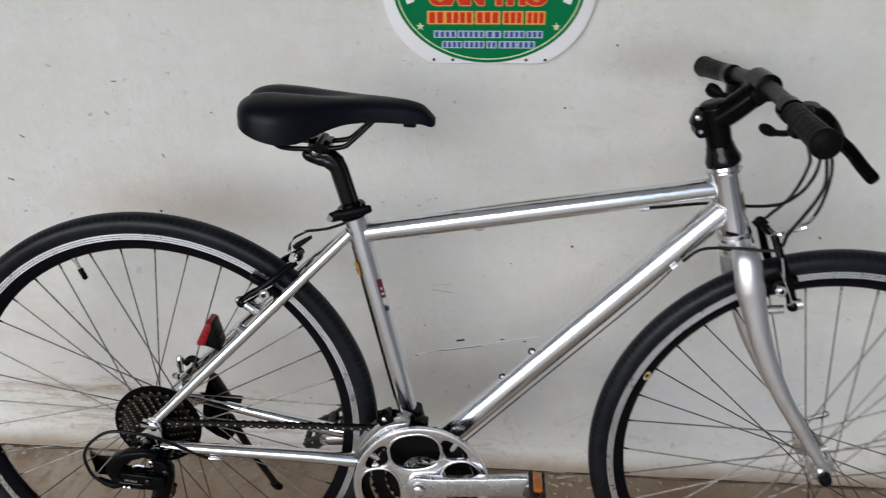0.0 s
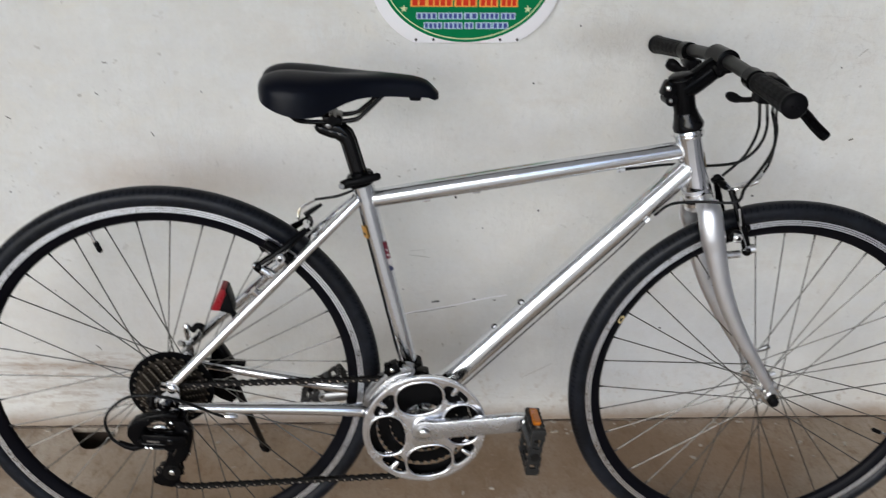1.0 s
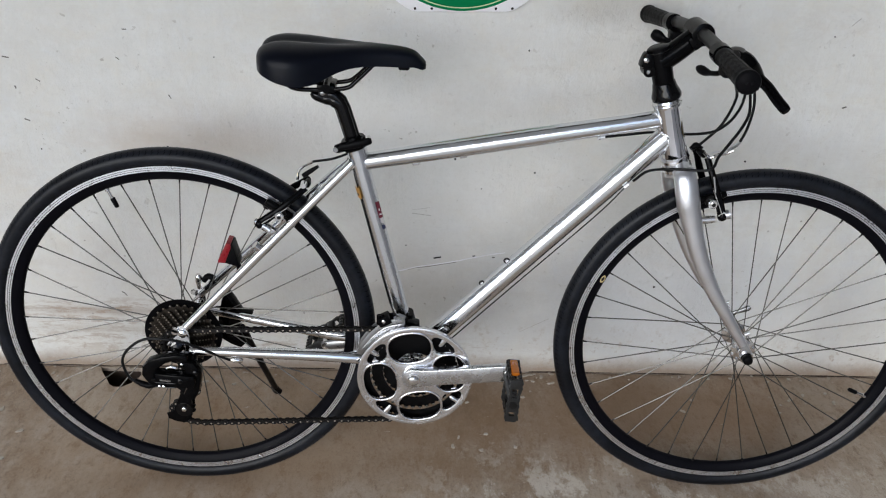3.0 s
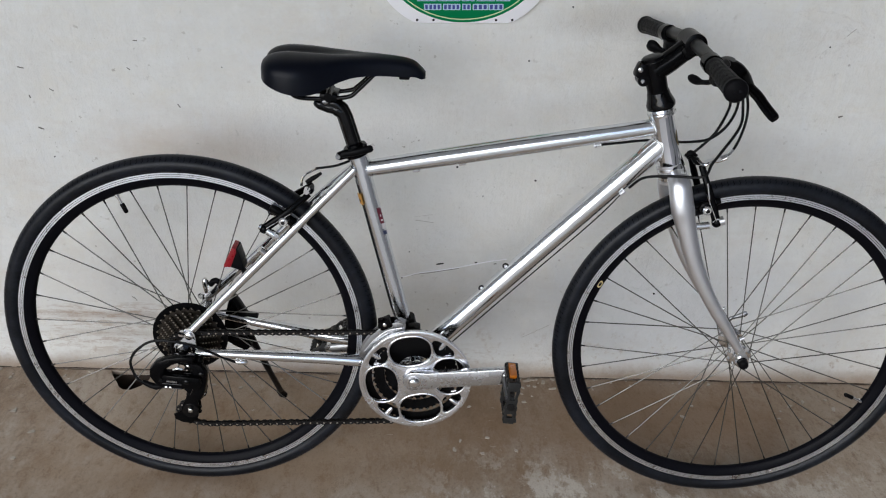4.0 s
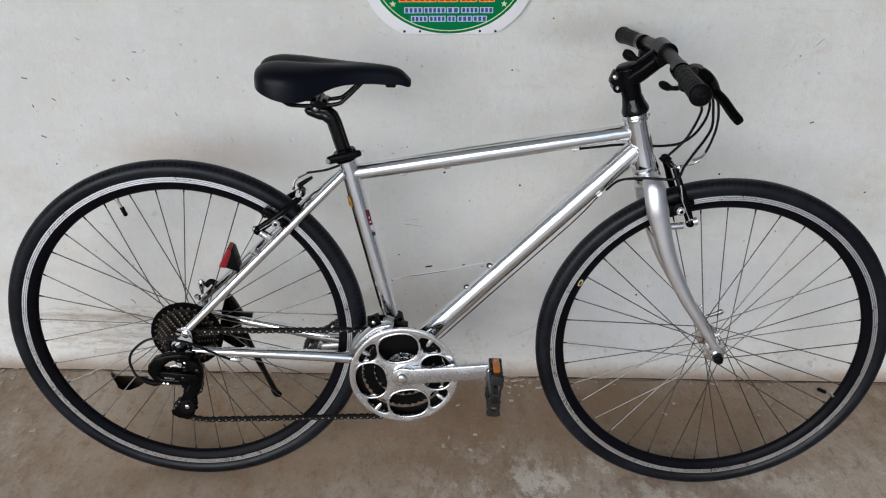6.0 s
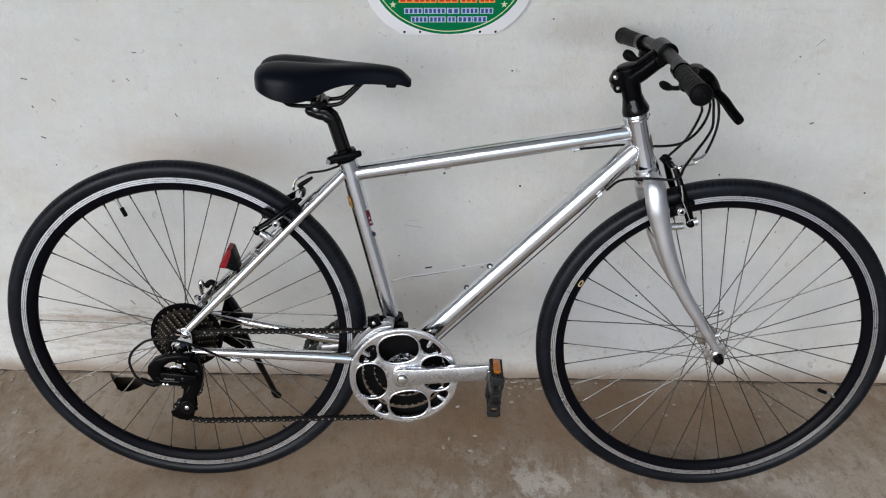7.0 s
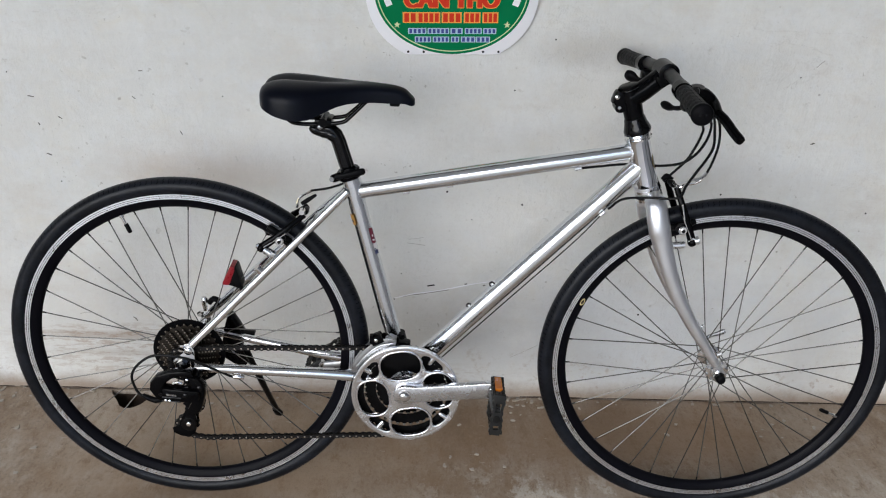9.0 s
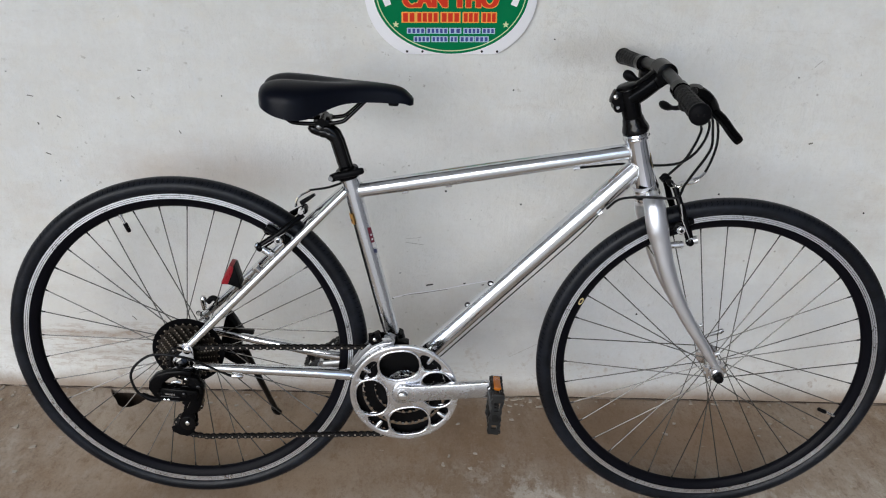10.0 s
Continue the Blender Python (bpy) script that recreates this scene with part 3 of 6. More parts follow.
floor = build_floor()
slab("pavement", (10.72, 5.5, 0.2), (-3.24, -3.652, -0.101), APRON_MAT, "pale trowelled concrete forecourt", "pavement")
wall_back = slab("wall_north", (10.75, 0.2, 3.2), (-3.325, WALL_Y + 0.1, 1.5), WALL_MAT, "aged off-white painted wall with brown smudges and scuffs", "wall")
slab("wall_west", (0.2, 6.9, 3.2), (-8.6, -2.91, 1.5), PLAIN_WALL, "plain painted side wall", "wall")
# unseen wall, set near and dark so less light reaches the right side
slab("wall_east", (0.2, 6.9, 3.2), (1.95, -2.91, 1.5), SHADING_WALL, "unseen dark grey side wall, added to dim the right side", "wall")
slab("ceiling", (10.75, 4.4, 0.15), (-3.325, -1.66, 3.175), CEILING_MAT, "plain painted ceiling slab", "ceiling")
# unseen strip, added to reflect as a thin dark line in the tubes
slab("trim_reflection_strip", (10.3, 0.36, 0.345), (-3.33, 0.1575, 2.925), DARK_STRIP_MAT, "unseen dark strip under the ceiling, added for the line reflected in the tubes", "beam")
slab("ground", (400, 400, 0.2), (0.5, -50, -0.305), YARD_MAT, "paved yard running on to the horizon", "ground")

# ---- the bicycle ----
HUB_R, HUB_F = Vector((0, 0, 0.344)), Vector((1.0196, 0, 0.344))
BB = Vector((0.415, 0, 0.291))
bicycle = tagged(new("bicycle"), "silver hybrid bicycle with black saddle and tyres, parked by the wall", "bicycle")
bicycle.matrix_basis = pose(0, -0.0011, 0, 0, 0, -0.879) @ pose(0, 0, 0, -4.098)


def build_frame():
    # seat tube with its lug and the bottom bracket shell carry the other tubes
    bm = tube(bmesh.new(), [(0.306, 0, 0.705), (0.3133, 0, 0.676), (0.3425, 0, 0.5627), (0.3909, 0, 0.3796), (0.414, 0, 0.296)], 0.0155, 24)
    tube(bm, [(0.3045, 0, 0.711), (0.3165, 0, 0.668)], 0.0172, 24)
    frame_ob = part("bike_frame", bm, SEAT_SILVER, bicycle, "polished silver aluminium frame")
    part("bottom_bracket", tube(bmesh.new(), [(BB.x, -0.036, BB.z), (BB.x, 0.036, BB.z)], 0.021, 24), SILVER, frame_ob)
    part("bracket_cup", lathe(bmesh.new(), [(0.0150, -0.0365), (0.0245, -0.0365), (0.0255, -0.0385), (0.0245, -0.0410), (0.0200, -0.0420), (0.0150, -0.0410)], (BB.x, 0, BB.z), 32, closed=True), CHROME, frame_ob, "bright bottom bracket cup")
    part("top_tube", tube(bmesh.new(), spline([(0.318, 0, 0.6745), (0.568, 0, 0.7223), (0.819, 0, 0.7698)], 8), [0.0143 + 0.0016 * math.sin(math.pi * min(1, k / 14)) for k in range(17)], 28), TOP_SILVER, frame_ob)
    part("down_tube", tube(bmesh.new(), [(0.8290, 0, 0.7456), (0.7023, 0, 0.6091), (0.425, 0, 0.3085)], 0.0187, 28), DOWN_SILVER, frame_ob)
    part("head_tube", tube(bmesh.new(), [(0.8115, 0, 0.7990), (0.8145, 0, 0.788), (0.827, 0, 0.749), (0.840, 0, 0.712), (0.844, 0, 0.700)], [0.0225, 0.0205, 0.0200, 0.0205, 0.0228], 28), HEAD_SILVER, frame_ob)
    for s in (-1, 1):
        part("seat_stay", tube(bmesh.new(), [(0.302, s * 0.010, 0.676), (0.270, s * 0.020, 0.644), (0.130, s * 0.044, 0.499), (0.014, s * 0.062, 0.378)], [0.0085, 0.0085, 0.0085, 0.0075], 16), SILVER, frame_ob)
        stay = [(0.402, -0.022, 0.302), (0.335, -0.040, 0.312), (0.250, -0.046, 0.319), (0.020, -0.064, 0.334)] if s < 0 else [(0.402, 0.022, 0.298), (0.335, 0.036, 0.304), (0.250, 0.041, 0.312), (0.020, 0.064, 0.343)]
        part("chain_stay", tube(bmesh.new(), stay, [0.0118, 0.0122, 0.0112, 0.0080], 16), SILVER, frame_ob)
        part("dropout", plate(bmesh.new(), [(-0.016, 0.352), (-0.019, 0.343), (-0.015, 0.331), (-0.004, 0.325), (0.008, 0.320), (0.018, 0.318), (0.026, 0.324), (0.036, 0.330), (0.022, 0.346), (0.022, 0.374), (0.014, 0.386), (0.004, 0.384), (0.002, 0.368), (-0.006, 0.360)],
                              s * 0.066 - 0.0035, s * 0.066 + 0.0035, bevel=0.0012), SILVER, frame_ob)
        part("dropout_eye", tube(bmesh.new(), [(0.0120, s * 0.066, 0.3720), (0.0120, s * 0.073, 0.3720), (0.0120, s * 0.0745, 0.3720)], [0.0075, 0.0072, 0.0050], 14), CHROME, frame_ob)
        part("stay_weld", tube(bmesh.new(), [(0.030, s * 0.0655, 0.3335), (0.020, s * 0.0660, 0.3345)], [0.0098, 0.0085], 14), CHROME, frame_ob)
        part("hanger_bolt", bolt(bmesh.new(), (0.012, s * 0.0700, 0.3270), 0.0062, 0.006), BLACK_GLOSS, frame_ob)
        part("rack_eye", tube(bmesh.new(), [(-0.0005, s * 0.068, 0.3770), (-0.0005, s * 0.074, 0.3770)], [0.0062, 0.0058], 14), CHROME, frame_ob)
        part("brake_boss", tube(bmesh.new(), [(0.1475, s * 0.040, 0.527), (0.140, s * 0.042, 0.535)], 0.007, 10), SILVER, frame_ob)
    part("stay_bridge", tube(bmesh.new(), [(0.232, -0.026, 0.602), (0.232, 0.026, 0.602)], 0.006, 12), SILVER, frame_ob)
    part("stay_bridge", tube(bmesh.new(), [(0.345, -0.040, 0.310), (0.345, 0.040, 0.310)], 0.006, 12), SILVER, frame_ob)
    # rippled weld beads where the tubes meet
    head, seat = (Vector((0.8135, 0, 0.790)), Vector((0.840, 0, 0.712))), (Vector((0.3133, 0, 0.676)), Vector((0.3425, 0, 0.5627)))
    for a, b, r, axis, big, n in ((Vector((0.568, 0, 0.7225)), Vector((0.806, 0, 0.7665)), 0.0139, head, 0.0203, 54), (Vector((0.7023, 0, 0.6091)), Vector((0.815, 0, 0.7305)), 0.0182, head, 0.0204, 72), (Vector((0.568, 0, 0.7225)), Vector((0.318, 0, 0.6750)), 0.0138, seat, 0.0157, 54)):
        d = (b - a).normalized()
        nrm = Vector((-d.z, 0, d.x))
        ax = (axis[1] - axis[0]).normalized()
        bm = bmesh.new()
        for k in range(n):
            q = 2 * math.pi * k / n
            p = a + r * (math.cos(q) * nrm + math.sin(q) * Vector((0, 1, 0)))
            for _ in range(900):
                off = p - axis[0]
                if (off - ax * off.dot(ax)).length <= big + 0.0004:
                    break
                p = p + d * 0.0005
            ball(bm, p - d * 0.0006, 0.0019, (1, 1, 1), 8)
        part("weld_bead", bm, SILVER, frame_ob)
    # bottle-cage bosses, cable stops and guides
    for x, z in ((0.5738, 0.4986), (0.5330, 0.4520)):
        ring = [(x + 0.0042 * math.cos(q), -0.002, z + 0.0042 * math.sin(q)) for q in (k * math.pi / 7 for k in range(15))]
        boss = part("bottle_boss", tube(bmesh.new(), ring, 0.0017, 8), STEEL, frame_ob, "small dark eyelet on the down tube")
        part("boss_core", tube(bmesh.new(), [(x, -0.0015, z), (x, -0.0030, z)], 0.0030, 10), SATIN, boss)
        foot = Vector((x, -0.002, z)) + Vector((0.735, 0, -0.678)) * 0.0042
        part("boss_foot", tube(bmesh.new(), [foot, foot + Vector((0.735, 0, -0.678)) * 0.007], [0.0030, 0.0045], 10), SATIN, boss)
    for at in ((0.408, -0.004, 0.677), (0.486, -0.004, 0.692)):
        part("cable_guide", box(bmesh.new(), at, (0.012, 0.006, 0.006), (0, -10, 0), 0.0015), SILVER, frame_ob)
    part("cable_stop", tube(bmesh.new(), [(0.767, -0.017, 0.657), (0.760, -0.016, 0.650)], [0.0032, 0.0028], 12), SATIN, frame_ob)
    part("cable_stop", tube(bmesh.new(), [(0.0900, -0.062, 0.3150), (0.0935, -0.062, 0.3147), (0.1080, -0.060, 0.3135), (0.1110, -0.060, 0.3132)], [0.0030, 0.0045, 0.0045, 0.0030], 12), CHROME, frame_ob)
    part("cable_stop", tube(bmesh.new(), [(0.7200, 0.002, 0.7320), (0.7080, 0.002, 0.7300)], 0.0036, 12), SATIN, frame_ob)
    # stickers and head badge
    for name, mat_, z0, z1, a0, a1 in (("seat_tube_sticker", STICKER_RED, 0.578, 0.607, 0.62, 1.15), ("sticker_script", STICKER_WHITE, 0.583, 0.586, 0.70, 1.00), ("sticker_script", STICKER_WHITE, 0.591, 0.595, 0.75, 0.92), ("seat_tube_sticker", STICKER_WHITE, 0.568, 0.5775, 0.70, 1.15), ("seat_tube_sticker", STICKER_BLUE, 0.557, 0.564, 0.70, 1.15), ("seat_tube_label", LABEL_OCHRE, 0.613, 0.633, -1.30, -0.62), ("label_print", STEEL, 0.618, 0.622, -1.15, -0.80)):
        bm = bmesh.new()
        rr = {"sticker_script": 0.0163, "label_print": 0.0190, "seat_tube_label": 0.0186}.get(name, 0.0159)
        cols = []
        for z in (z0, z1):
            x = 0.314 + (0.676 - z) * 0.258
            cols.append([bm.verts.new((x + rr * 1.045 * math.sin(a), -rr * math.cos(a), z)) for a in (a0 + (a1 - a0) * k / 6 for k in range(7))])
        for k in range(6):
            bm.faces.new((cols[0][k], cols[0][k + 1], cols[1][k + 1], cols[1][k]))
        part(name, bm, mat_, frame_ob, {"STICKER": ""}.get(name, "small worn coloured sticker"))
    for name, mat_, rr, half, z0, z1 in (("head_badge", BADGE_GOLD, 0.0212, 0.42, 0.737, 0.768), ("badge_face", BADGE_DARK, 0.0217, 0.33, 0.740, 0.765)):
        bm = bmesh.new()
        grid = []
        for i in range(9):
            z = z0 + (z1 - z0) * i / 8
            w = half * math.sqrt(max(0.04, 1 - ((i - 4) / 4.4) ** 2))
            x = 0.827 + (0.749 - z) * 0.33
            grid.append([bm.verts.new((x + rr * math.sin(a), -rr * math.cos(a), z)) for a in (1.30 + w * k / 4 for k in range(-4, 5))])
        for r0, r1 in zip(grid, grid[1:]):
            for k in range(8):
                bm.faces.new((r0[k], r0[k + 1], r1[k + 1], r1[k]))
        part(name, bm, mat_, frame_ob, "dark oval head badge with a brass rim" if name == "head_badge" else "")
    return frame_ob


def build_fork():
    # crown and steerer end
    bm = tube(bmesh.new(), [(0.840, 0, 0.706), (0.846, 0, 0.690), (0.850, 0, 0.672)], [0.0225, 0.022, 0.021], 20)
    tube(bm, [(0.850, -0.036, 0.684), (0.850, -0.02, 0.688), (0.849, 0, 0.690), (0.850, 0.02, 0.688), (0.850, 0.036, 0.684)], [0.008, 0.015, 0.0185, 0.015, 0.008], 14)
    fork = part("fork", bm, FORK_SILVER, bicycle, "satin silver curved fork")
    for s in (-1, 1):
        pts = spline([(0.8505, s * 0.030, 0.690), (0.8535, s * 0.042, 0.676), (0.8590, s * 0.049, 0.650), (0.8695, s * 0.050, 0.6165), (0.8985, s * 0.050, 0.540), (0.9375, s * 0.050, 0.469), (0.979, s * 0.050, 0.409), (1.0085, s * 0.050, 0.366)], 6)
        n = len(pts)
        radii = [0.0185 + 0.0015 * math.sin(min(1, i / (n * 0.35)) * math.pi / 2) if i < n * 0.35 else 0.020 - 0.0125 * ((i - n * 0.35) / (n * 0.65)) ** 0.8 for i in range(n)]
        part("fork_blade", tube(bmesh.new(), pts, radii, 20, flat=(1.0, 0.72)), FORK_SILVER, fork)
        part("fork_dropout", plate(bmesh.new(), [(1.000, 0.378), (1.012, 0.374), (1.028, 0.352), (1.030, 0.338), (1.020, 0.332), (1.010, 0.338), (1.006, 0.354)], s * 0.051 - 0.003, s * 0.051 + 0.003, bevel=0.001), SATIN, fork)
        part("brake_boss", tube(bmesh.new(), [(0.884, s * 0.044, 0.606), (0.913, s * 0.044, 0.610)], 0.0062, 12), SATIN, fork)
        part("mudguard_eye", tube(bmesh.new(), [(1.004, s * 0.056, 0.392), (1.012, s * 0.056, 0.396)], 0.0036, 10), SATIN, fork)
    part("headset_cup", lathe_on_steerer(0.0), CHROME, fork)
    part("headset_seal", tube(bmesh.new(), [(0.8462, 0, 0.6905), (0.8474, 0, 0.6872)], 0.0236, 24), STEEL, fork)
    part("crown_race", tube(bmesh.new(), [(0.8474, 0, 0.6872), (0.8492, 0, 0.6820), (0.8500, 0, 0.6795)], [0.0242, 0.0246, 0.0225], 24), CHROME, fork)
    part("headset_cup", lathe_on_steerer(1.0), CHROME, fork)
    return fork


def lathe_on_steerer(which):
    """Headset rings at the lower or the upper end of the head tube."""
    top, low = Vector((0.8145, 0, 0.7915)), Vector((0.843, 0, 0.700))
    d = (top - low).normalized()
    c = low if which < 0.5 else top
    s = -1 if which < 0.5 else 1
    return tube(bmesh.new(), [c - s * d * 0.001, c + s * d * 0.003, c + s * d * 0.0035, c + s * d * 0.007, c + s * d * 0.0075, c + s * d * 0.011], [0.0235, 0.0242, 0.0218, 0.0222, 0.0238, 0.0225], 24)


def build_wheel(name, hub, valve_angle, spoke_shift, flange, lacing, steer=0.0):
    """Rim with tyre, brake track, hub, valve and 36 crossed spokes."""
    seg = 144
    rim = part(name, lathe(bmesh.new(), [(0.3170, 0.0112), (0.3050, 0.0112), (0.3020, 0.0103), (0.2915, 0.0060), (0.2885, 0.0022), (0.2885, -0.0022), (0.2915, -0.0060), (0.3020, -0.0103), (0.3050, -0.0112), (0.3170, -0.0112), (0.3165, -0.0095), (0.3080, -0.0090), (0.3080, 0.0090), (0.3165, 0.0095)], seg=seg, closed=True), RIM_BLACK, bicycle, "black spoked wheel with a silver brake track")
    rim.matrix_basis = Matrix.Translation(hub) @ Matrix.Rotation(radians(steer), 4, Vector((-0.33, 0, 0.944)))
    # machined brake tracks, grooved
    for s in (-1, 1):
        y = lambda d: s * (0.0112 + d)
        prof = [(0.3058, y(-0.0005)), (0.3061, y(0.0006)), (0.3082, y(0.0006)), (0.3085, y(-0.0002)), (0.3090, y(-0.0002)), (0.3092, y(0.0006)), (0.3116, y(0.0006)), (0.3119, y(-0.0002)), (0.3124, y(-0.0002)), (0.3126, y(0.0006)), (0.3152, y(0.0006)), (0.3155, y(-0.0005))]
        part("brake_track", lathe(bmesh.new(), prof, seg=seg), TRACK_SILVER, rim, "machined silver brake track")
    # tyre: bulging casing with a ribbed shoulder
    prof = []
    for k in range(27):
        a = radians(-143 + 286 * k / 26)
        prof.append((0.3280 + 0.0160 * math.cos(a), 0.0168 * math.sin(a)))
    part("tyre", lathe(bmesh.new(), prof, seg=seg), TYRE, rim, "black road tyre with dusty sidewalls")
    # slits in the tread shoulder
    bm = bmesh.new()
    for k in range(210):
        for s in (-1, 1):
            a = 2 * math.pi * (k + (0.5 if s > 0 else 0)) / 210
            for b0, wid in ((50, 0.0026), (33, 0.0020)):
                b = radians(b0) * s
                r, y = 0.3280 + 0.01605 * math.cos(b), 0.01685 * math.sin(b)
                m = Matrix.Rotation(-a, 4, "Y") @ pose(r, y, 0) @ Matrix.Rotation(b, 4, "Z") @ pose(0, 0, 0, 30 * s)
                vs = [bm.verts.new(m @ Vector((x, yy, z))) for x, yy, z in ((0.0002, -wid, -0.0006), (0.0002, wid, -0.0006), (0.0002, wid, 0.0006), (0.0002, -wid, 0.0006))]
                bm.faces.new(vs)
    tagged(part("tread_pattern", bm, RIM_BLACK, rim, smooth=False), kind="stuff")
    # hub
    part("hub", lathe(bmesh.new(), [(0, -0.052), (0.006, -0.052), (0.006, -flange[1] - 0.012), (0.012, -flange[1] - 0.010), (0.013, -flange[1] - 0.003), (0.0225, -flange[1] - 0.0015), (0.0225, -flange[1] + 0.0015), (0.012, -flange[1] + 0.004), (0.010, 0),
                                    (0.012, flange[0] - 0.004), (0.0225, flange[0] - 0.0015), (0.0225, flange[0] + 0.0015), (0.013, flange[0] + 0.003), (0.012, flange[0] + 0.010), (0.006, flange[0] + 0.012), (0.006, 0.060), (0, 0.060)], seg=28), CHROME, rim, "small bright metal hub")
    # spokes and nipples
    first = None
    for k in range(36):
        a = radians(spoke_shift) + 2 * math.pi * k / 36
        near, lead = lacing[k % 4]
        y = -flange[1] if near else flange[0]
        h = a + lead * radians(62)
        p0 = Vector((0.0205 * math.cos(h), y + 0.0018 * lead, 0.0205 * math.sin(h)))
        p1 = Vector((0.2890 * math.cos(a), -0.0015 if near else 0.0015, 0.2890 * math.sin(a)))
        d = p1 - p0
        if first is None:
            bm = bmesh.new()
            ln = d.length
            tube(bm, [(0, 0, 0), (0, 0, ln - 0.007)], 0.00105, 6)
            first = part("spoke", bm, SPOKE, rim)
            length0 = ln
            nip = part("nipple", tube(bmesh.new(), [(0, 0, -0.008), (0, 0, -0.002), (0, 0, 0)], [0.0013, 0.0016, 0.0020], 6), STEEL, rim)
            sp, ni = first, nip
        else:
            sp, ni = again(first, "spoke", rim, Matrix()), again(nip, "nipple", rim, Matrix())
        q = d.to_track_quat("Z", "Y").to_matrix().to_4x4()
        sp.matrix_basis = Matrix.Translation(p0) @ q @ Matrix.Diagonal((1, 1, d.length / length0, 1))
        ni.matrix_basis = Matrix.Translation(p1) @ q
    # valve
    v = radians(valve_angle)
    cs = Vector((math.cos(v), 0, math.sin(v)))
    valve = part("valve", tube(bmesh.new(), [cs * 0.290, cs * 0.285, cs * 0.284, cs * 0.2705], [0.0045, 0.0045, 0.0029, 0.0029], 10), CHROME, rim, "bright valve stem")
    part("valve_cap", tube(bmesh.new(), [cs * 0.2710, cs * 0.2700, cs * 0.2540, cs * 0.2525], [0.0034, 0.0042, 0.0040, 0.0028], 10), BLACK_PLASTIC, valve, "black valve cap")
    return rim


build_frame()
fork = build_fork()
rear_wheel = build_wheel("rear_wheel", HUB_R, 112.5, 87.6, (0.036, 0.018), ((False, 1), (True, -1), (False, -1), (True, 1)))
front_wheel = build_wheel("front_wheel", HUB_F, -22.6, 93.0, (0.030, 0.030), ((False, -1), (True, 1), (False, 1), (True, -1)), -2.3)
a = radians(155.5)
label_bm = plate(bmesh.new(), disc_points(0.2965 * math.cos(a), 0.2965 * math.sin(a), 0.0080, 0.0040, 18, a + math.pi / 2), -0.0095, -0.0086)
rim_label = part("rim_label", label_bm, RIM_LABEL, front_wheel, "small dull gold oval rim label")
label_bm = plate(bmesh.new(), disc_points(0.2965 * math.cos(a), 0.2965 * math.sin(a), 0.0046, 0.0021, 16, a + math.pi / 2), -0.0100, -0.0094)
part("label_centre", label_bm, BADGE_DARK, rim_label)


# saddle
def build_saddle():
    bm = bmesh.new()
    # stations from the tail to the nose: x, half width, top, edge drop, belly
    st = [(0.156, 0.030, 0.858, 0.012), (0.161, 0.052, 0.867, 0.028), (0.173, 0.067, 0.874, 0.040), (0.193, 0.075, 0.878, 0.050), (0.217, 0.076, 0.878, 0.054), (0.242, 0.069, 0.877, 0.052), (0.264, 0.057, 0.8755, 0.043),
          (0.287, 0.045, 0.8745, 0.034), (0.310, 0.035, 0.8735, 0.029), (0.345, 0.027, 0.872, 0.0265), (0.380, 0.0225, 0.8690, 0.0250), (0.400, 0.020, 0.8635, 0.0200), (0.412, 0.0165, 0.8535, 0.0145), (0.4185, 0.009, 0.8470, 0.008)]
    fine = list(zip(spline([(x, hw, top) for x, hw, top, d in st], 4), spline([(x, 0, d) for x, hw, top, d in st], 4)))
    st = [(p.x, p.y, p.z, q.z) for p, q in fine]
    rings = []
    for x, hw, top, drop in st:
        ring = []
        for k in range(25):
            t = -1 + 2 * k / 24
            y = hw * math.sin(t * math.pi / 2)
            e = abs(t)
            z = top - drop * (1 - math.sqrt(max(0, 1 - min(1, e ** 2.6)))) - drop * 0.10 * e
            # shallow groove along the tail
            if x < 0.33:
                z -= 0.0095 * math.exp(-(y / 0.014) ** 2) * max(0, min(1, (0.33 - x) / 0.10))
            ring.append(bm.verts.new((x, y, z)))
        for k in range(1, 8):
            t = 1 - 2 * k / 8
            ring.append(bm.verts.new((x + 0.0, hw * 0.88 * t, top - drop * 1.1 - 0.003 + 0.006 * (1 - abs(t)))))
        rings.append(ring)
    n = len(rings[0])
    for r, s in zip(rings, rings[1:]):
        for k in range(n):
            bm.faces.new((r[k], r[(k + 1) % n], s[(k + 1) % n], s[k]))
    bm.faces.new(rings[0]), bm.faces.new(rings[-1])
    saddle = part("saddle", bm, SADDLE_MAT, bicycle, "black padded vinyl saddle with a central groove", sharp=60)
    for s in (-1, 1):
        part("saddle_rail", tube(bmesh.new(), spline([(0.195, s * 0.036, 0.828), (0.206, s * 0.031, 0.808), (0.224, s * 0.023, 0.8010), (0.262, s * 0.021, 0.8015), (0.294, s * 0.021, 0.8055), (0.308, s * 0.019, 0.815), (0.338, s * 0.010, 0.844)], 5), 0.0036, 10), BLACK_GLOSS, saddle)
    part("nose_bracket", box(bmesh.new(), (0.384, 0, 0.8380), (0.018, 0.018, 0.010), (0, 0, 0), 0.0035), BLACK_PLASTIC, saddle)
    part("rail_clamp", box(tube(bmesh.new(), [(0.262, -0.027, 0.8045), (0.262, 0.027, 0.8045)], 0.0075, 16), (0.262, 0, 0.8035), (0.030, 0.050, 0.012), (0, 4, 0), 0.004), BLACK_SATIN, saddle)
    return saddle


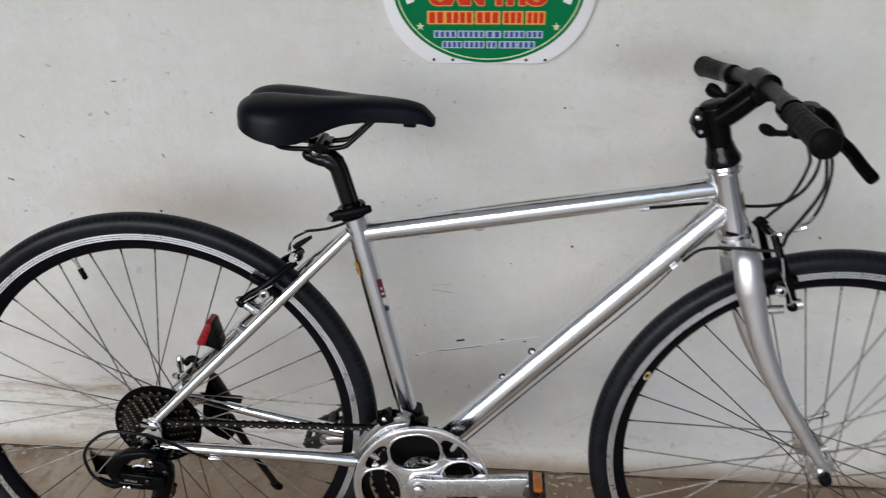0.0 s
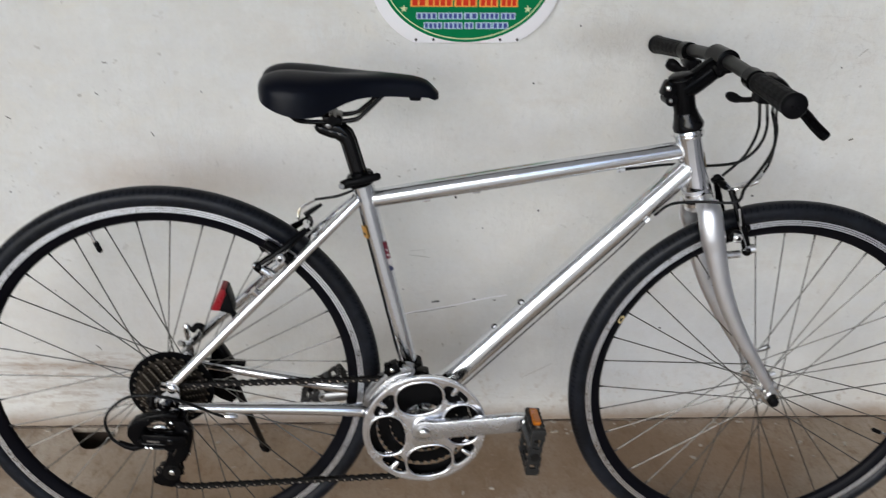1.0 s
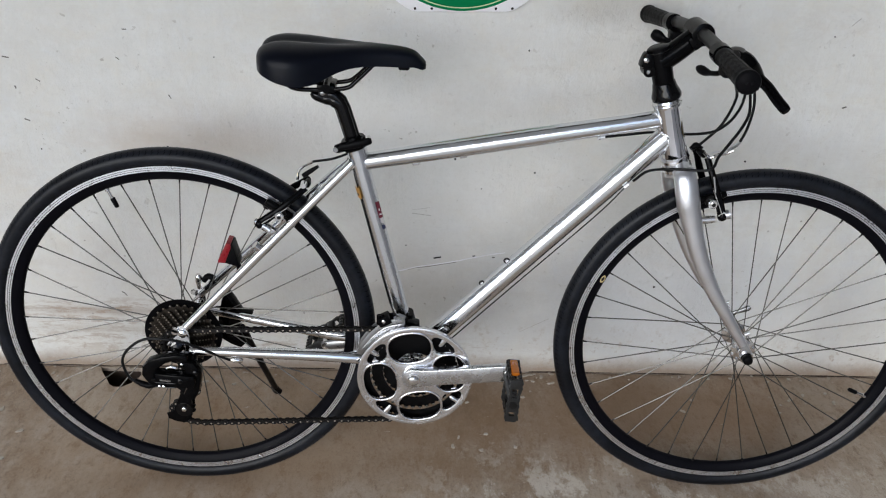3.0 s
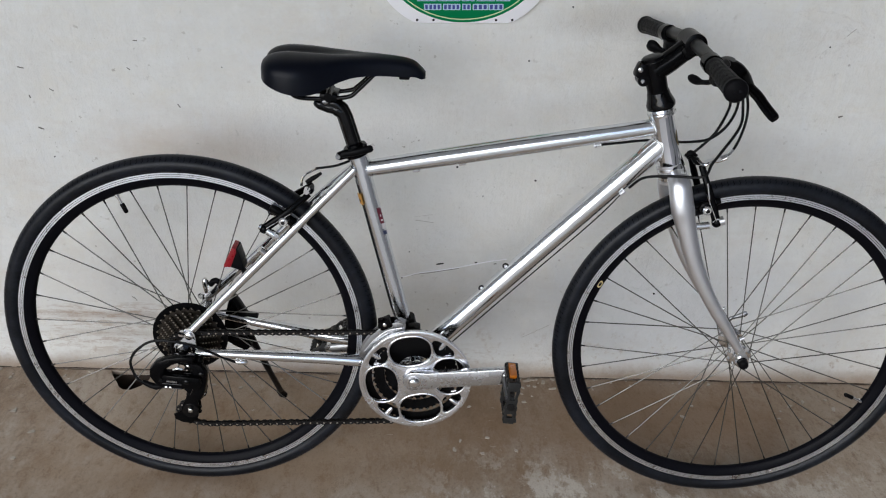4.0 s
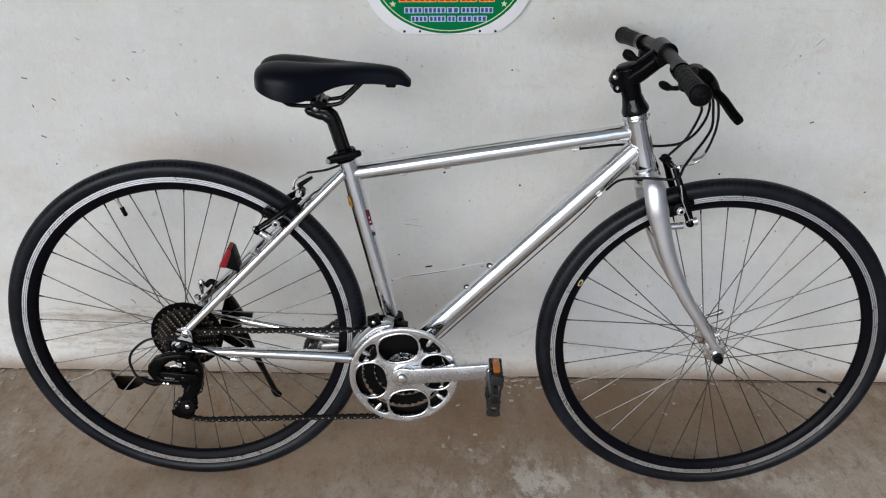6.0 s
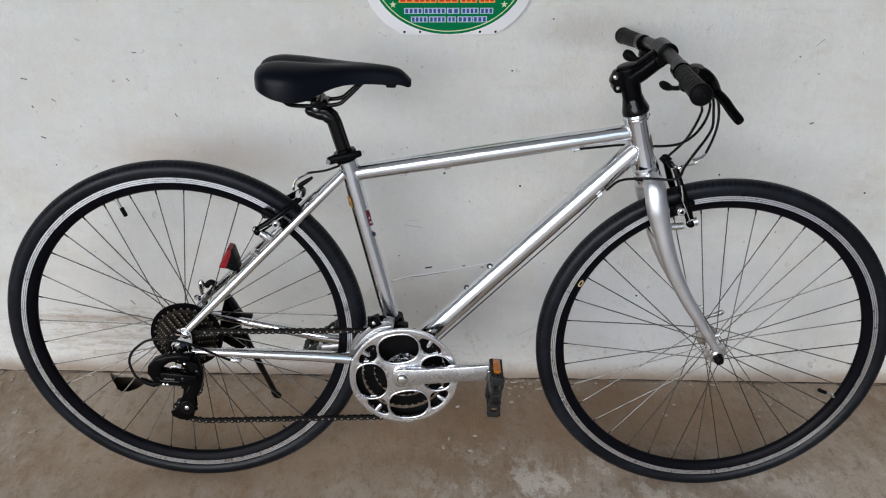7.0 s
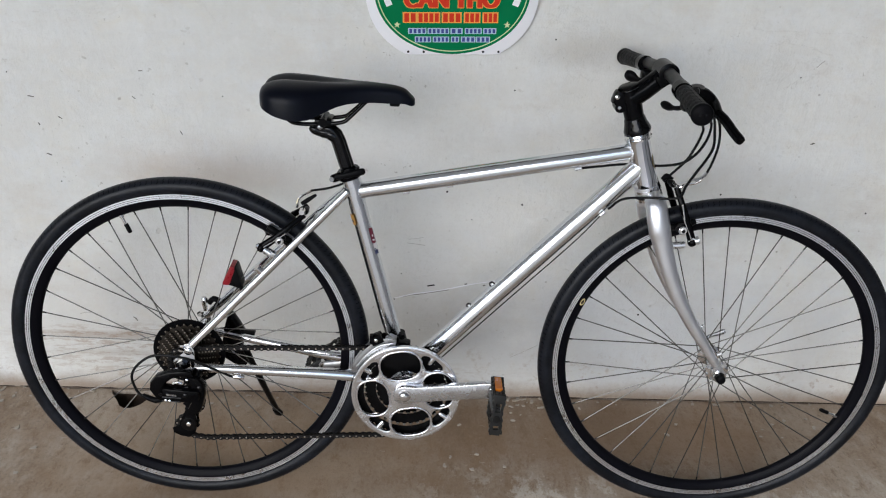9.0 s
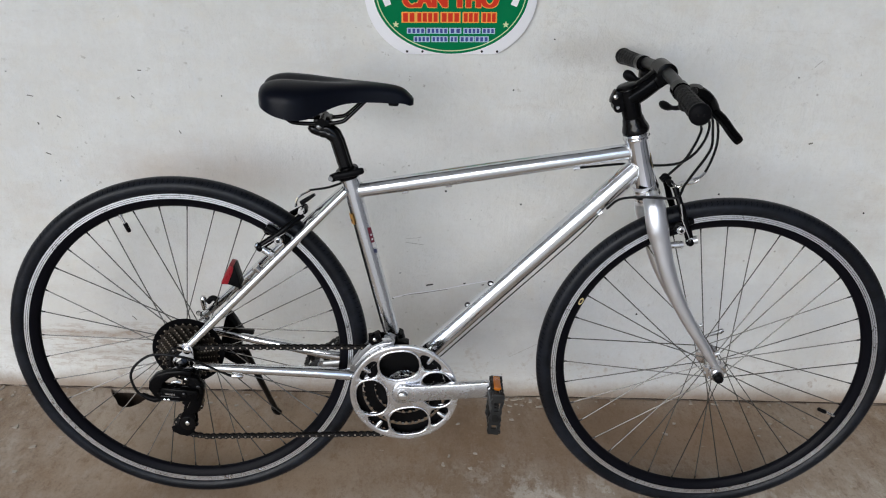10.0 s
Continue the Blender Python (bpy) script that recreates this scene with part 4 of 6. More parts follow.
saddle = build_saddle()
def build_seatpost():
    """A post with shallow flutes down its shaft, bent back into its head."""
    bm = bmesh.new()
    pts = [Vector(p) for p in ((0.3085, 0, 0.690), (0.3025, 0, 0.715), (0.2865, 0, 0.766), (0.281, 0, 0.778), (0.271, 0, 0.787), (0.257, 0, 0.789))]
    radii = [0.0131, 0.0131, 0.0131, 0.0130, 0.0124, 0.0112]
    rings, seg = [], 48
    for i, p in enumerate(pts):
        d = (pts[min(i + 1, 5)] - pts[max(i - 1, 0)]).normalized()
        side = Vector((0, 1, 0))
        other = d.cross(side).normalized()
        ring = []
        for k in range(seg):
            q = 2 * math.pi * k / seg
            depth = 0.0013 * max(0.0, math.cos(6 * q)) ** 2 if i < 4 else 0.0
            ring.append(bm.verts.new(p + (radii[i] - depth) * (math.cos(q) * side + math.sin(q) * other)))
        rings.append(ring)
    for r0, r1 in zip(rings, rings[1:]):
        for k in range(seg):
            bm.faces.new((r0[k], r0[(k + 1) % seg], r1[(k + 1) % seg], r1[k]))
    bm.faces.new(rings[0]), bm.faces.new(rings[-1])
    return part("seatpost", bm, BLACK_GLOSS, bicycle, "glossy black fluted seatpost")


post = build_seatpost()
bm = tube(bmesh.new(), spline([(0.2365, 0, 0.7915), (0.2450, 0, 0.7870), (0.2570, 0, 0.7825), (0.2700, 0, 0.7800), (0.2815, 0, 0.7740)], 5), [0.0050, 0.0068, 0.0080, 0.0088, 0.0094] + [0.0100] * 6 + [0.0108] * 5 + [0.0120] * 5, 20, flat=(1.0, 1.15))
tube(bm, [(0.2560, -0.0150, 0.7945), (0.2560, 0.0150, 0.7945)], 0.0080, 18)
part("post_head", bm, BLACK_GLOSS, post)
part("clamp_nut", bolt(bmesh.new(), (0.2560, -0.0155, 0.7950), 0.0050, 0.004, seg=6), CAGE_GREY, post)
bm = tube(bmesh.new(), [(0.3070, 0, 0.6985), (0.3062, 0, 0.7010), (0.3028, 0, 0.7140), (0.3020, 0, 0.7165)], [0.0192, 0.0205, 0.0205, 0.0190], 28)
tube(bm, spline([(0.2900, -0.0150, 0.7060), (0.2810, -0.0170, 0.7030), (0.2760, -0.0150, 0.7010)], 4), [0.0080] * 3 + [0.0075] * 3 + [0.0070] * 2 + [0.0055], 14)
tube(bm, [(0.3190, -0.0080, 0.7180), (0.3200, -0.0080, 0.7230)], [0.0052, 0.0040], 12)
clamp = part("seat_clamp", bm, BLACK_SATIN, bicycle, "black quick-release seat clamp")
part("clamp_lever", tube(bmesh.new(), spline([(0.2830, -0.0240, 0.7070), (0.3000, -0.0260, 0.7110), (0.3190, -0.0250, 0.7160), (0.3345, -0.0220, 0.7200)], 5), [0.0055] * 5 + [0.0060] * 5 + [0.0064] * 4 + [0.0060, 0.0040], 14, flat=(1, 0.6)), BLACK_PLASTIC, clamp)
part("clamp_bolt", tube(bmesh.new(), [(0.2760, -0.0210, 0.7020), (0.2760, -0.0250, 0.7020)], [0.0046, 0.0040], 12), CAGE_GREY, clamp)


# stem, handlebar and controls
def build_cockpit():
    bm = tube(bmesh.new(), [(0.8075, 0, 0.815), (0.8040, 0, 0.825), (0.8005, 0, 0.835), (0.7910, 0, 0.866), (0.7870, 0, 0.880)], [0.0172, 0.0172, 0.0172, 0.0182, 0.0170], 24)
    tube(bm, spline([(0.7900, 0, 0.862), (0.8120, 0, 0.877), (0.8390, 0, 0.9005)], 5), [0.0188, 0.0188, 0.0186, 0.0184, 0.0182, 0.0180, 0.0178, 0.0176, 0.0175, 0.0174, 0.0172], 20)
    box(bm, (0.7725, 0, 0.862), (0.024, 0.027, 0.026), (0, 18, 0), 0.007)
    tube(bm, [(0.7735, -0.0130, 0.8480), (0.7735, 0.0130, 0.8480)], 0.0095, 16)
    tube(bm, [(0.846, -0.0265, 0.9115), (0.846, -0.0255, 0.9115), (0.846, 0.0255, 0.9115), (0.846, 0.0265, 0.9115)], [0.0155, 0.0178, 0.0178, 0.0155], 24)
    box(bm, (0.8395, 0, 0.8985), (0.022, 0.046, 0.022), (0, -40, 0), 0.006)
    stem = part("stem", bm, BLACK_SATIN, bicycle, "black adjustable quill stem")
    part("stem_collar", tube(bmesh.new(), [(0.8120, 0, 0.8035), (0.8112, 0, 0.8060), (0.8100, 0, 0.8090), (0.8080, 0, 0.8145), (0.8055, 0, 0.8210), (0.8030, 0, 0.8280), (0.8022, 0, 0.8300)], [0.0232, 0.0242, 0.0242, 0.0222, 0.0198, 0.0186, 0.0174], 28), BLACK_GLOSS, stem, "glossy black flared collar")
    bm = bolt(bmesh.new(), (0.7655, -0.0135, 0.8665), 0.0042, 0.004)
    part("stem_bolt", bm, CHROME, stem)
    part("stem_bolt", bolt(bmesh.new(), (0.7715, -0.0135, 0.8480), 0.0034, 0.004), CHROME, stem)
    part("stem_cap", tube(bmesh.new(), [(0.7875, 0, 0.878), (0.7850, 0, 0.8845), (0.7845, 0, 0.886), (0.7843, 0, 0.8865)], [0.0185, 0.0178, 0.0150, 0.0060], 24), BLACK_SATIN, stem)
    part("cap_rim", tube(bmesh.new(), [(0.7872 + 0.0182 * math.cos(k * math.pi / 12) * 0.94, 0.0182 * math.sin(k * math.pi / 12), 0.8795 + 0.0182 * math.cos(k * math.pi / 12) * 0.34) for k in range(25)], 0.0013, 8), BLACK_GLOSS, stem)
    part("stem_wedge", box(bmesh.new(), (0.838, 0, 0.893), (0.020, 0.028, 0.010), (0, -35, 0), 0.003), BLACK_SATIN, stem)
    N, F, M = Vector((0.8315, -0.273, 0.9050)), Vector((0.8330, 0.262, 0.887)), Vector((0.8465, 0, 0.9118))
    bar = part("handlebar", tube(bmesh.new(), spline([F, M.lerp(F, 0.5) + Vector((0.004, 0, 0.002)), M, M.lerp(N, 0.5) + Vector((0.004, 0, 0.0)), N], 6), 0.0103, 16), BAR_MAT, bicycle, "grey-black flat handlebar")
    for end in (N, F):
        inner = M.lerp(end, 0.56)
        d = (end - inner).normalized()
        pts, rad = [], []
        L = (end - inner).length + 0.004
        n = 26
        for i in range(n + 1):
            t = i / n
            pts.append(inner + d * L * t)
            flare = 0.0008 if i in (0, 1) else (0.0012 if i >= n - 1 else 0)
            rad.append(0.0126 + 0.0022 * t + flare + (0.0006 if i % 4 else 0.0001))
        pts.append(inner + d * (L + 0.003)), rad.append(0.0138)
        grip = part("grip", tube(bmesh.new(), pts, rad, 18), GRIP_MAT, bar, "ribbed black rubber grip", sharp=70)
        side0 = d.cross(Vector((0, 0, 1))).normalized()
        for q in (-0.0042, 0.0042):
            e = inner + d * (L + 0.003) + side0 * q
            part("end_plug", tube(bmesh.new(), [e - d * 0.001, e + d * 0.0006], 0.0019, 8), BLACK_GLOSS, grip)
        # ribs along the grip
        bm = bmesh.new()
        side = d.cross(Vector((0, 0, 1))).normalized()
        up = side.cross(d)
        for k in range(12):
            ang = 2 * math.pi * k / 12
            o = (side * math.cos(ang) + up * math.sin(ang))
            for j in range(7):
                a0, a1 = 0.12 + j * 0.11, 0.12 + j * 0.11 + 0.085
                tube(bm, [inner + d * L * a0 + o * (0.0124 + 0.0022 * a0), inner + d * L * a1 + o * (0.0124 + 0.0022 * a1)], 0.0013, 5)
        tagged(part("grip_texture", bm, GRIP_MAT, bar, smooth=False), kind="stuff")
    # brake levers with clamps, and thumb shifters, on both sides
    for s, end in ((-1, N), (1, F)):
        c = M.lerp(end, 0.50)
        along = (end - M).normalized()
        bm = tube(bmesh.new(), [c - along * 0.011, c + along * 0.011], 0.0150, 16)
        if s < 0:
            arm = [(0.850, -0.142, 0.899), (0.864, -0.128, 0.901), (0.879, -0.120, 0.898), (0.8925, -0.124, 0.888), (0.8960, -0.152, 0.878)]
            tip, dz = Vector((0.9200, -0.208, 0.8485)), 0.0
        else:
            arm = [(0.848, 0.142, 0.880), (0.853, 0.160, 0.882), (0.860, 0.175, 0.878), (0.868, 0.188, 0.868), (0.874, 0.200, 0.855)]
            tip, dz = Vector((0.8820, 0.224, 0.836)), -0.034
        tube(bm, spline(arm, 4), [0.0100, 0.0106, 0.0116, 0.0126, 0.0135, 0.0132, 0.0132, 0.0132, 0.0130, 0.0128, 0.0125, 0.0120, 0.0114, 0.0106, 0.0096, 0.0086, 0.0076], 14, flat=(1, 0.85))
        body = part("brake_lever", bm, BLACK_SATIN, bicycle, "black two-finger brake lever")
        a0 = Vector(arm[-1])
        part("lever_blade", tube(bmesh.new(), spline([a0, a0.lerp(tip, 0.3) + Vector((0.001, 0, 0.001)), a0.lerp(tip, 0.65), tip], 6), [0.0078] * 6 + [0.0076] * 6 + [0.0076] * 5 + [0.0074, 0.0062], 12, flat=(1.0, 0.7)), BLACK_SATIN, body)
        if s < 0:
            part("lever_cap", ball(bmesh.new(), (0.866, -0.122, 0.9115), 0.0090, (1.4, 1.1, 0.6)), LEVER_CAP, body, "grey lever cover")
        part("barrel_adjuster", tube(bmesh.new(), [c + Vector((0.020, s * 0.004, dz)), c + Vector((0.030, -s * 0.014, dz - 0.003))], [0.006, 0.0045], 10), STEEL, body)
        if s < 0:
            k = [(0.846, -0.155, 0.896), (0.8400, -0.140, 0.882), (0.8310, -0.118, 0.8765), (0.8215, -0.100, 0.8780)]
        else:
            k = [(0.842, 0.110, 0.888), (0.8360, 0.105, 0.872), (0.8240, 0.118, 0.873), (0.8083, 0.130, 0.8796)]
        bm = box(bmesh.new(), Vector(k[0]) + Vector((0.002, 0, -0.006)), (0.024, 0.030, 0.018), (0, 0, 0), 0.005)
        pod = part("shifter", bm, BLACK_PLASTIC, bicycle, "black thumb shifter under the bar")
        part("thumb_paddle", tube(bmesh.new(), spline(k, 5), [q * (1.0 if s < 0 else 1.32) for q in [0.0045] * 6 + [0.0048] * 4 + [0.0065, 0.008, 0.009, 0.0092, 0.0085, 0.006]], 12, flat=(1, 0.75)), BLACK_PLASTIC, pod)
    return stem, bar


build_cockpit()


# crankset
def build_crankset():
    C = Vector((0.4180, 0, 0.2905))
    Y = -0.064
    R = 0.1037

    def polar(r, deg):
        return C.x + r * math.cos(radians(deg)), C.z + r * math.sin(radians(deg))

    holes = []
    for deg in (100, 190, 280, 10):
        x, z = polar(0.0625, deg)
        holes.append(disc_points(x, z, 0.0296, 0.0380, 28, radians(deg), 2.4))
    for deg in (55, 145, 235, 325):
        pts = []
        for r, da in ((0.0925, -11), (0.0935, 0), (0.0925, 11), (0.0885, 15.5), (0.080, 14.6), (0.0705, 7.5), (0.0660, 0), (0.0705, -7.5), (0.080, -14.6), (0.0885, -15.5)):
            pts.append(polar(r, deg + da))
        holes.append([(p.x, p.z) for p in (Vector((q.x, 0, q.z)) for q in spline([Vector((x, 0, z)) for x, z in pts + pts[:1]], 2)[:-1])])
    outer = disc_points(C.x, C.z, R, R, 96)
    ring = part("chainring", plate(bmesh.new(), outer, Y - 0.0045, Y + 0.0035, holes, bevel=0.0030), GUARD_SATIN, bicycle, "silver chain guard ring with large oval cut-outs")
    # rounded lips standing proud round the large openings
    for deg in (100, 190, 280, 10):
        x, z = polar(0.0625, deg)
        edge = disc_points(x, z, 0.0314, 0.0398, 40, radians(deg), 2.4)
        part("hole_lip", tube(bmesh.new(), [(px, Y - 0.0030, pz) for px, pz in edge + edge[:1]], 0.0027, 10), GUARD_SATIN, ring)
    # raised rim of the guard and lugs in the corner openings
    part("guard_rim", lathe(bmesh.new(), [(0.1035, -0.0042), (0.1008, -0.0052), (0.0975, -0.0046), (0.0965, -0.003), (0.0965, 0.003), (0.1035, 0.003)], (C.x, Y, C.z), 96, closed=True), GUARD_SATIN, ring)
    for deg in (55, 145, 235, 325):
        a0, a1 = polar(0.0975, deg + 2), polar(0.0775, deg + 2)
        tongue = [Vector((a0[0], Y + 0.0005, a0[1])).lerp(Vector((a1[0], Y + 0.0005, a1[1])), t) for t in (0, 0.5, 0.85, 1.0)]
        part("ring_lug", tube(bmesh.new(), tongue, [0.0058, 0.0050, 0.0042, 0.0022], 12, flat=(1.0, 0.75)), GUARD_SATIN, ring)
    # toothed rings behind the guard
    for name, teeth, r, y, hole in (("outer_sprocket", 48, 0.0975, Y + 0.010, 0.081), ("middle_sprocket", 38, 0.0790, Y + 0.017, 0.058), ("inner_sprocket", 28, 0.0585, Y + 0.024, 0.036)):
        outline = []
        for k in range(teeth):
            for da, dr in ((0.0, -0.0025), (0.28, 0.0022), (0.52, 0.0022), (0.8, -0.0025)):
                a = 2 * math.pi * (k + da) / teeth
                outline.append((C.x + (r + dr) * math.cos(a), C.z + (r + dr) * math.sin(a)))
        part(name, plate(bmesh.new(), outline, y - 0.0011, y + 0.0011, [disc_points(C.x, C.z, hole, hole, 40)]), RING_STEEL, ring, "dark toothed steel ring")
        # pale tooth tips worn by the chain
        bm = bmesh.new()
        for k in range(0, teeth, 1):
            a = 2 * math.pi * (k + 0.4) / teeth
            box(bm, (C.x + (r + 0.001) * math.cos(a), y - 0.0014, C.z + (r + 0.001) * math.sin(a)), (0.0030, 0.0009, 0.0042), (0, -math.degrees(a), 0))
        tagged(part("worn_teeth", bm, WORN_STEEL, ring, smooth=False), kind="stuff")
    # cranks
    for s in (-1, 1):
        c0 = Vector((0.4155, s * 0.073, 0.2950)) if s < 0 else Vector((0.4155, 0.062, 0.2915))
        c1 = Vector((0.5825, -0.088, 0.3215)) if s < 0 else Vector((0.243, 0.080, 0.260))
        if s < 0:
            d = (c1 - c0).normalized()
            up = Vector((-d.z, 0, d.x)).normalized()
            L = (c1 - c0).length
            top = [(-0.0205, 0.0), (-0.0185, 0.0095), (-0.0125, 0.0165), (-0.003, 0.0200), (0.008, 0.0190), (0.022, 0.0165), (0.06, 0.0162), (0.11, 0.0158), (L - 0.012, 0.0164), (L + 0.004, 0.0152), (L + 0.011, 0.0085)]
            edge = top + [(u, -h) for u, h in top[:0:-1]]
            bm = plate(bmesh.new(), edge, -0.0075, 0.0065, bevel=0.0035)
            for v in bm.verts:
                u, y, h = v.co
                v.co = c0 + Vector((d.x, 0, d.z)).normalized() * u + up * h + Vector((0, y + (c1.y - c0.y) * max(0.0, u) / L, 0))
        else:
            bm = tube(bmesh.new(), [c0.lerp(c1, -0.075), c0.lerp(c1, -0.055), c0, c0.lerp(c1, 0.12), c0.lerp(c1, 0.5), c0.lerp(c1, 0.95), c0.lerp(c1, 1.03), c0.lerp(c1, 1.05)], [0.008, 0.0150, 0.0165, 0.0150, 0.0115, 0.0100, 0.0085, 0.004], 18, flat=(1.0, 0.45))
        tube(bm, [c0 + Vector((0, -s * 0.028, 0)), c0], 0.015, 18)
        arm = part("crank_arm", bm, CRANK_SATIN if s < 0 else CAGE_GREY, bicycle, "brushed silver crank arm" if s < 0 else "dull grey crank arm")
        part("crank_bolt", tube(bmesh.new(), [c0 + Vector((0, s * 0.006, 0)), c0 + Vector((0, s * 0.0095, 0)), c0 + Vector((0, s * 0.0100, 0)), c0 + Vector((0, s * 0.0128, 0)), c0 + Vector((0, s * 0.0146, 0)), c0 + Vector((0, s * 0.0152, 0))], [0.0125, 0.0125, 0.0105, 0.0095, 0.0065, 0.0020], 20), CHROME, arm)
        # pedal hanging on edge, its reflector on the upper edge
        ax1 = c1 + Vector((0, s * 0.078, 0))
        o = c1 + Vector((0.003, 0, 0.001 if s < 0 else -0.004))
        bm = tube(bmesh.new(), [c1 + Vector((0, s * 0.016, 0)), ax1], [0.0105, 0.0085], 12)
        # open cage: pierced end plates joined by toothed side rails
        half = [(0.0100, 0.037), (0.0118, 0.030), (0.0100, 0.026), (0.0118, 0.021), (0.0104, 0.014), (0.0092, 0.007), (0.0104, -0.002), (0.0092, -0.008), (0.0118, -0.016), (0.0104, -0.021), (0.0122, -0.028), (0.0104, -0.033), (0.0118, -0.040), (0.0090, -0.048)]
        edge = half + [(-x, z) for x, z in half[::-1]]
        window = [(0.0062, 0.019), (0.0046, 0.001), (-0.0040, 0.001), (-0.0058, 0.019)]
        slot = [(0.0060, -0.028), (0.0055, -0.036), (-0.0045, -0.036), (-0.0055, -0.028)]
        for yy in (0.020, 0.078):
            end = plate(bmesh.new(), edge, -0.0035, 0.0035, [window, slot], bevel=0.0006)
            end.transform(pose(*(o + Vector((0, s * yy, 0))), 0, 4, 0))
            merge(bm, end)
        for sx in (-1, 1):
            for zz in (0.034, -0.044):
                box(bm, o + Vector((sx * 0.007, s * 0.048, zz)), (0.005, 0.056, 0.006), (0, 4, 0), 0.0012)
            for k in range(5):
                for zz in (0.037, -0.048):
                    box(bm, o + Vector((sx * 0.0095, s * (0.026 + 0.0112 * k), zz)), (0.004, 0.006, 0.007), (0, 0, 0), 0.001)
        box(bm, o + Vector((0, s * 0.048, 0.008)), (0.010, 0.056, 0.004), (0, 4, 0), 0.001)
        box(bm, o + Vector((0, s * 0.048, -0.024)), (0.012, 0.056, 0.004), (0, 4, 0), 0.001)
        if s > 0:
            bm.transform(pose(*o) @ pose(0, 0, 0, 0, 52, 0) @ pose(*(-o)))
        pedal = part("pedal", bm, PEDAL_MAT, bicycle, "worn black plastic pedal with an amber reflector" if s < 0 else "worn black plastic pedal")
        part("pedal_spindle", tube(bmesh.new(), [c1 + Vector((0, -s * 0.004, 0)), c1 + Vector((0, s * 0.018, 0))], 0.0075, 12), CHROME, pedal)
        if s < 0:
            part("pedal_reflector", box(bmesh.new(), o + Vector((0.001, s * 0.045, 0.0380)), (0.0130, 0.040, 0.007), (0, 4, 0), 0.0015), AMBER, pedal, "amber reflector")
        if s < 0:
            part("pedal_cap", tube(bmesh.new(), [o + Vector((-0.001, s * 0.078, -0.013)), o + Vector((-0.001, s * 0.083, -0.013)), o + Vector((-0.001, s * 0.0835, -0.013))], [0.0078, 0.0072, 0.0045], 14), STEEL, pedal)
    return ring


build_crankset()


# freewheel
def build_freewheel():
    disc = part("spoke_guard", lathe(bmesh.new(), [(0.026, -0.020), (0.062, -0.0215), (0.0685, -0.0235), (0.0690, -0.0225), (0.062, -0.0200), (0.026, -0.0185)], (0, 0, 0.344), 56, closed=True), BLACK_PLASTIC, rear_wheel, "black plastic spoke guard disc")
    disc.matrix_basis = Matrix.Translation(-HUB_R)
    for i, teeth in enumerate((28, 24, 22, 20, 18, 16, 14)):
        r, y = teeth * 0.00208, -0.0255 - i * 0.0043
        outline = []
        for k in range(teeth):
            for da, dr in ((0.0, -0.0028), (0.3, 0.0024), (0.5, 0.0024), (0.8, -0.0028)):
                a = 2 * math.pi * (k + da + 0.13 * i) / teeth
                outline.append(((r + dr) * math.cos(a), (r + dr) * math.sin(a)))
        part("sprocket", plate(bmesh.new(), outline, y - 0.0010, y + 0.0010, [disc_points(0, 0, 0.019, 0.019, 20)]), SPROCKET, rear_wheel, "brown oily sprocket")
        bm = bmesh.new()
        for k in range(teeth):
            a = 2 * math.pi * (k + 0.4 + 0.13 * i) / teeth
            box(bm, ((r + 0.0014) * math.cos(a), y - 0.0013, (r + 0.0014) * math.sin(a)), (0.0022, 0.0008, 0.0026), (0, -math.degrees(a), 0))
        tagged(part("rubbed_teeth", bm, TOOTH, rear_wheel, smooth=False), kind="stuff")
    part("freewheel_body", lathe(bmesh.new(), [(0.006, -0.056), (0.0175, -0.056), (0.019, -0.052), (0.0195, -0.020), (0.006, -0.020)], seg=24, closed=True), STEEL, rear_wheel)
    # axle nuts
    bm = bmesh.new()
    bolt(bm, (0, -0.070, 0), 0.0105, 0.010, seg=6)
    tube(bm, [(0, -0.066, 0), (0, -0.086, 0)], 0.0048, 10)
    part("axle_nut", bm, BLACK_GLOSS, rear_wheel)
    part("axle_washer", lathe(bmesh.new(), [(0.006, -0.0695), (0.0135, -0.0695), (0.0150, -0.0710), (0.0140, -0.0722), (0.006, -0.0722)], seg=28, closed=True), CHROME, rear_wheel, "bright axle washer")


build_freewheel()
bm = tube(bmesh.new(), [(0, -0.058, 0), (0, -0.062, 0), (0, -0.068, 0), (0, -0.070, 0)], [0.0090, 0.0098, 0.0082, 0.005], 14)
part("axle_cap", bm, BLACK_PLASTIC, front_wheel, "black axle nut cap")
bm = tube(bmesh.new(), [(0, -0.047, 0), (0, -0.058, 0)], 0.0115, 16)
part("axle_washer", bm, CHROME, front_wheel)
bm = bmesh.new()
for k in range(8):
    q = radians(22 + 45 * k)
    ball(bm, (0.0195 * math.cos(q), -0.033, 0.0195 * math.sin(q)), 0.0026)
tagged(part("spoke_head", bm, CAGE_GREY, front_wheel), kind="stuff")
bm = tube(bmesh.new(), spline([(0, 0.060, 0.0), (0.0005, 0.067, 0.008), (0.008, 0.070, 0.019), (0.024, 0.069, 0.0270), (0.038, 0.068, 0.0350)], 4), [0.0042] * 6 + [0.0036] * 5 + [0.0040, 0.0044, 0.0050, 0.0054, 0.0052, 0.0036], 10, flat=(1, 0.6))
part("axle_lever", bm, CAGE_GREY, front_wheel, "bright quick-release lever")


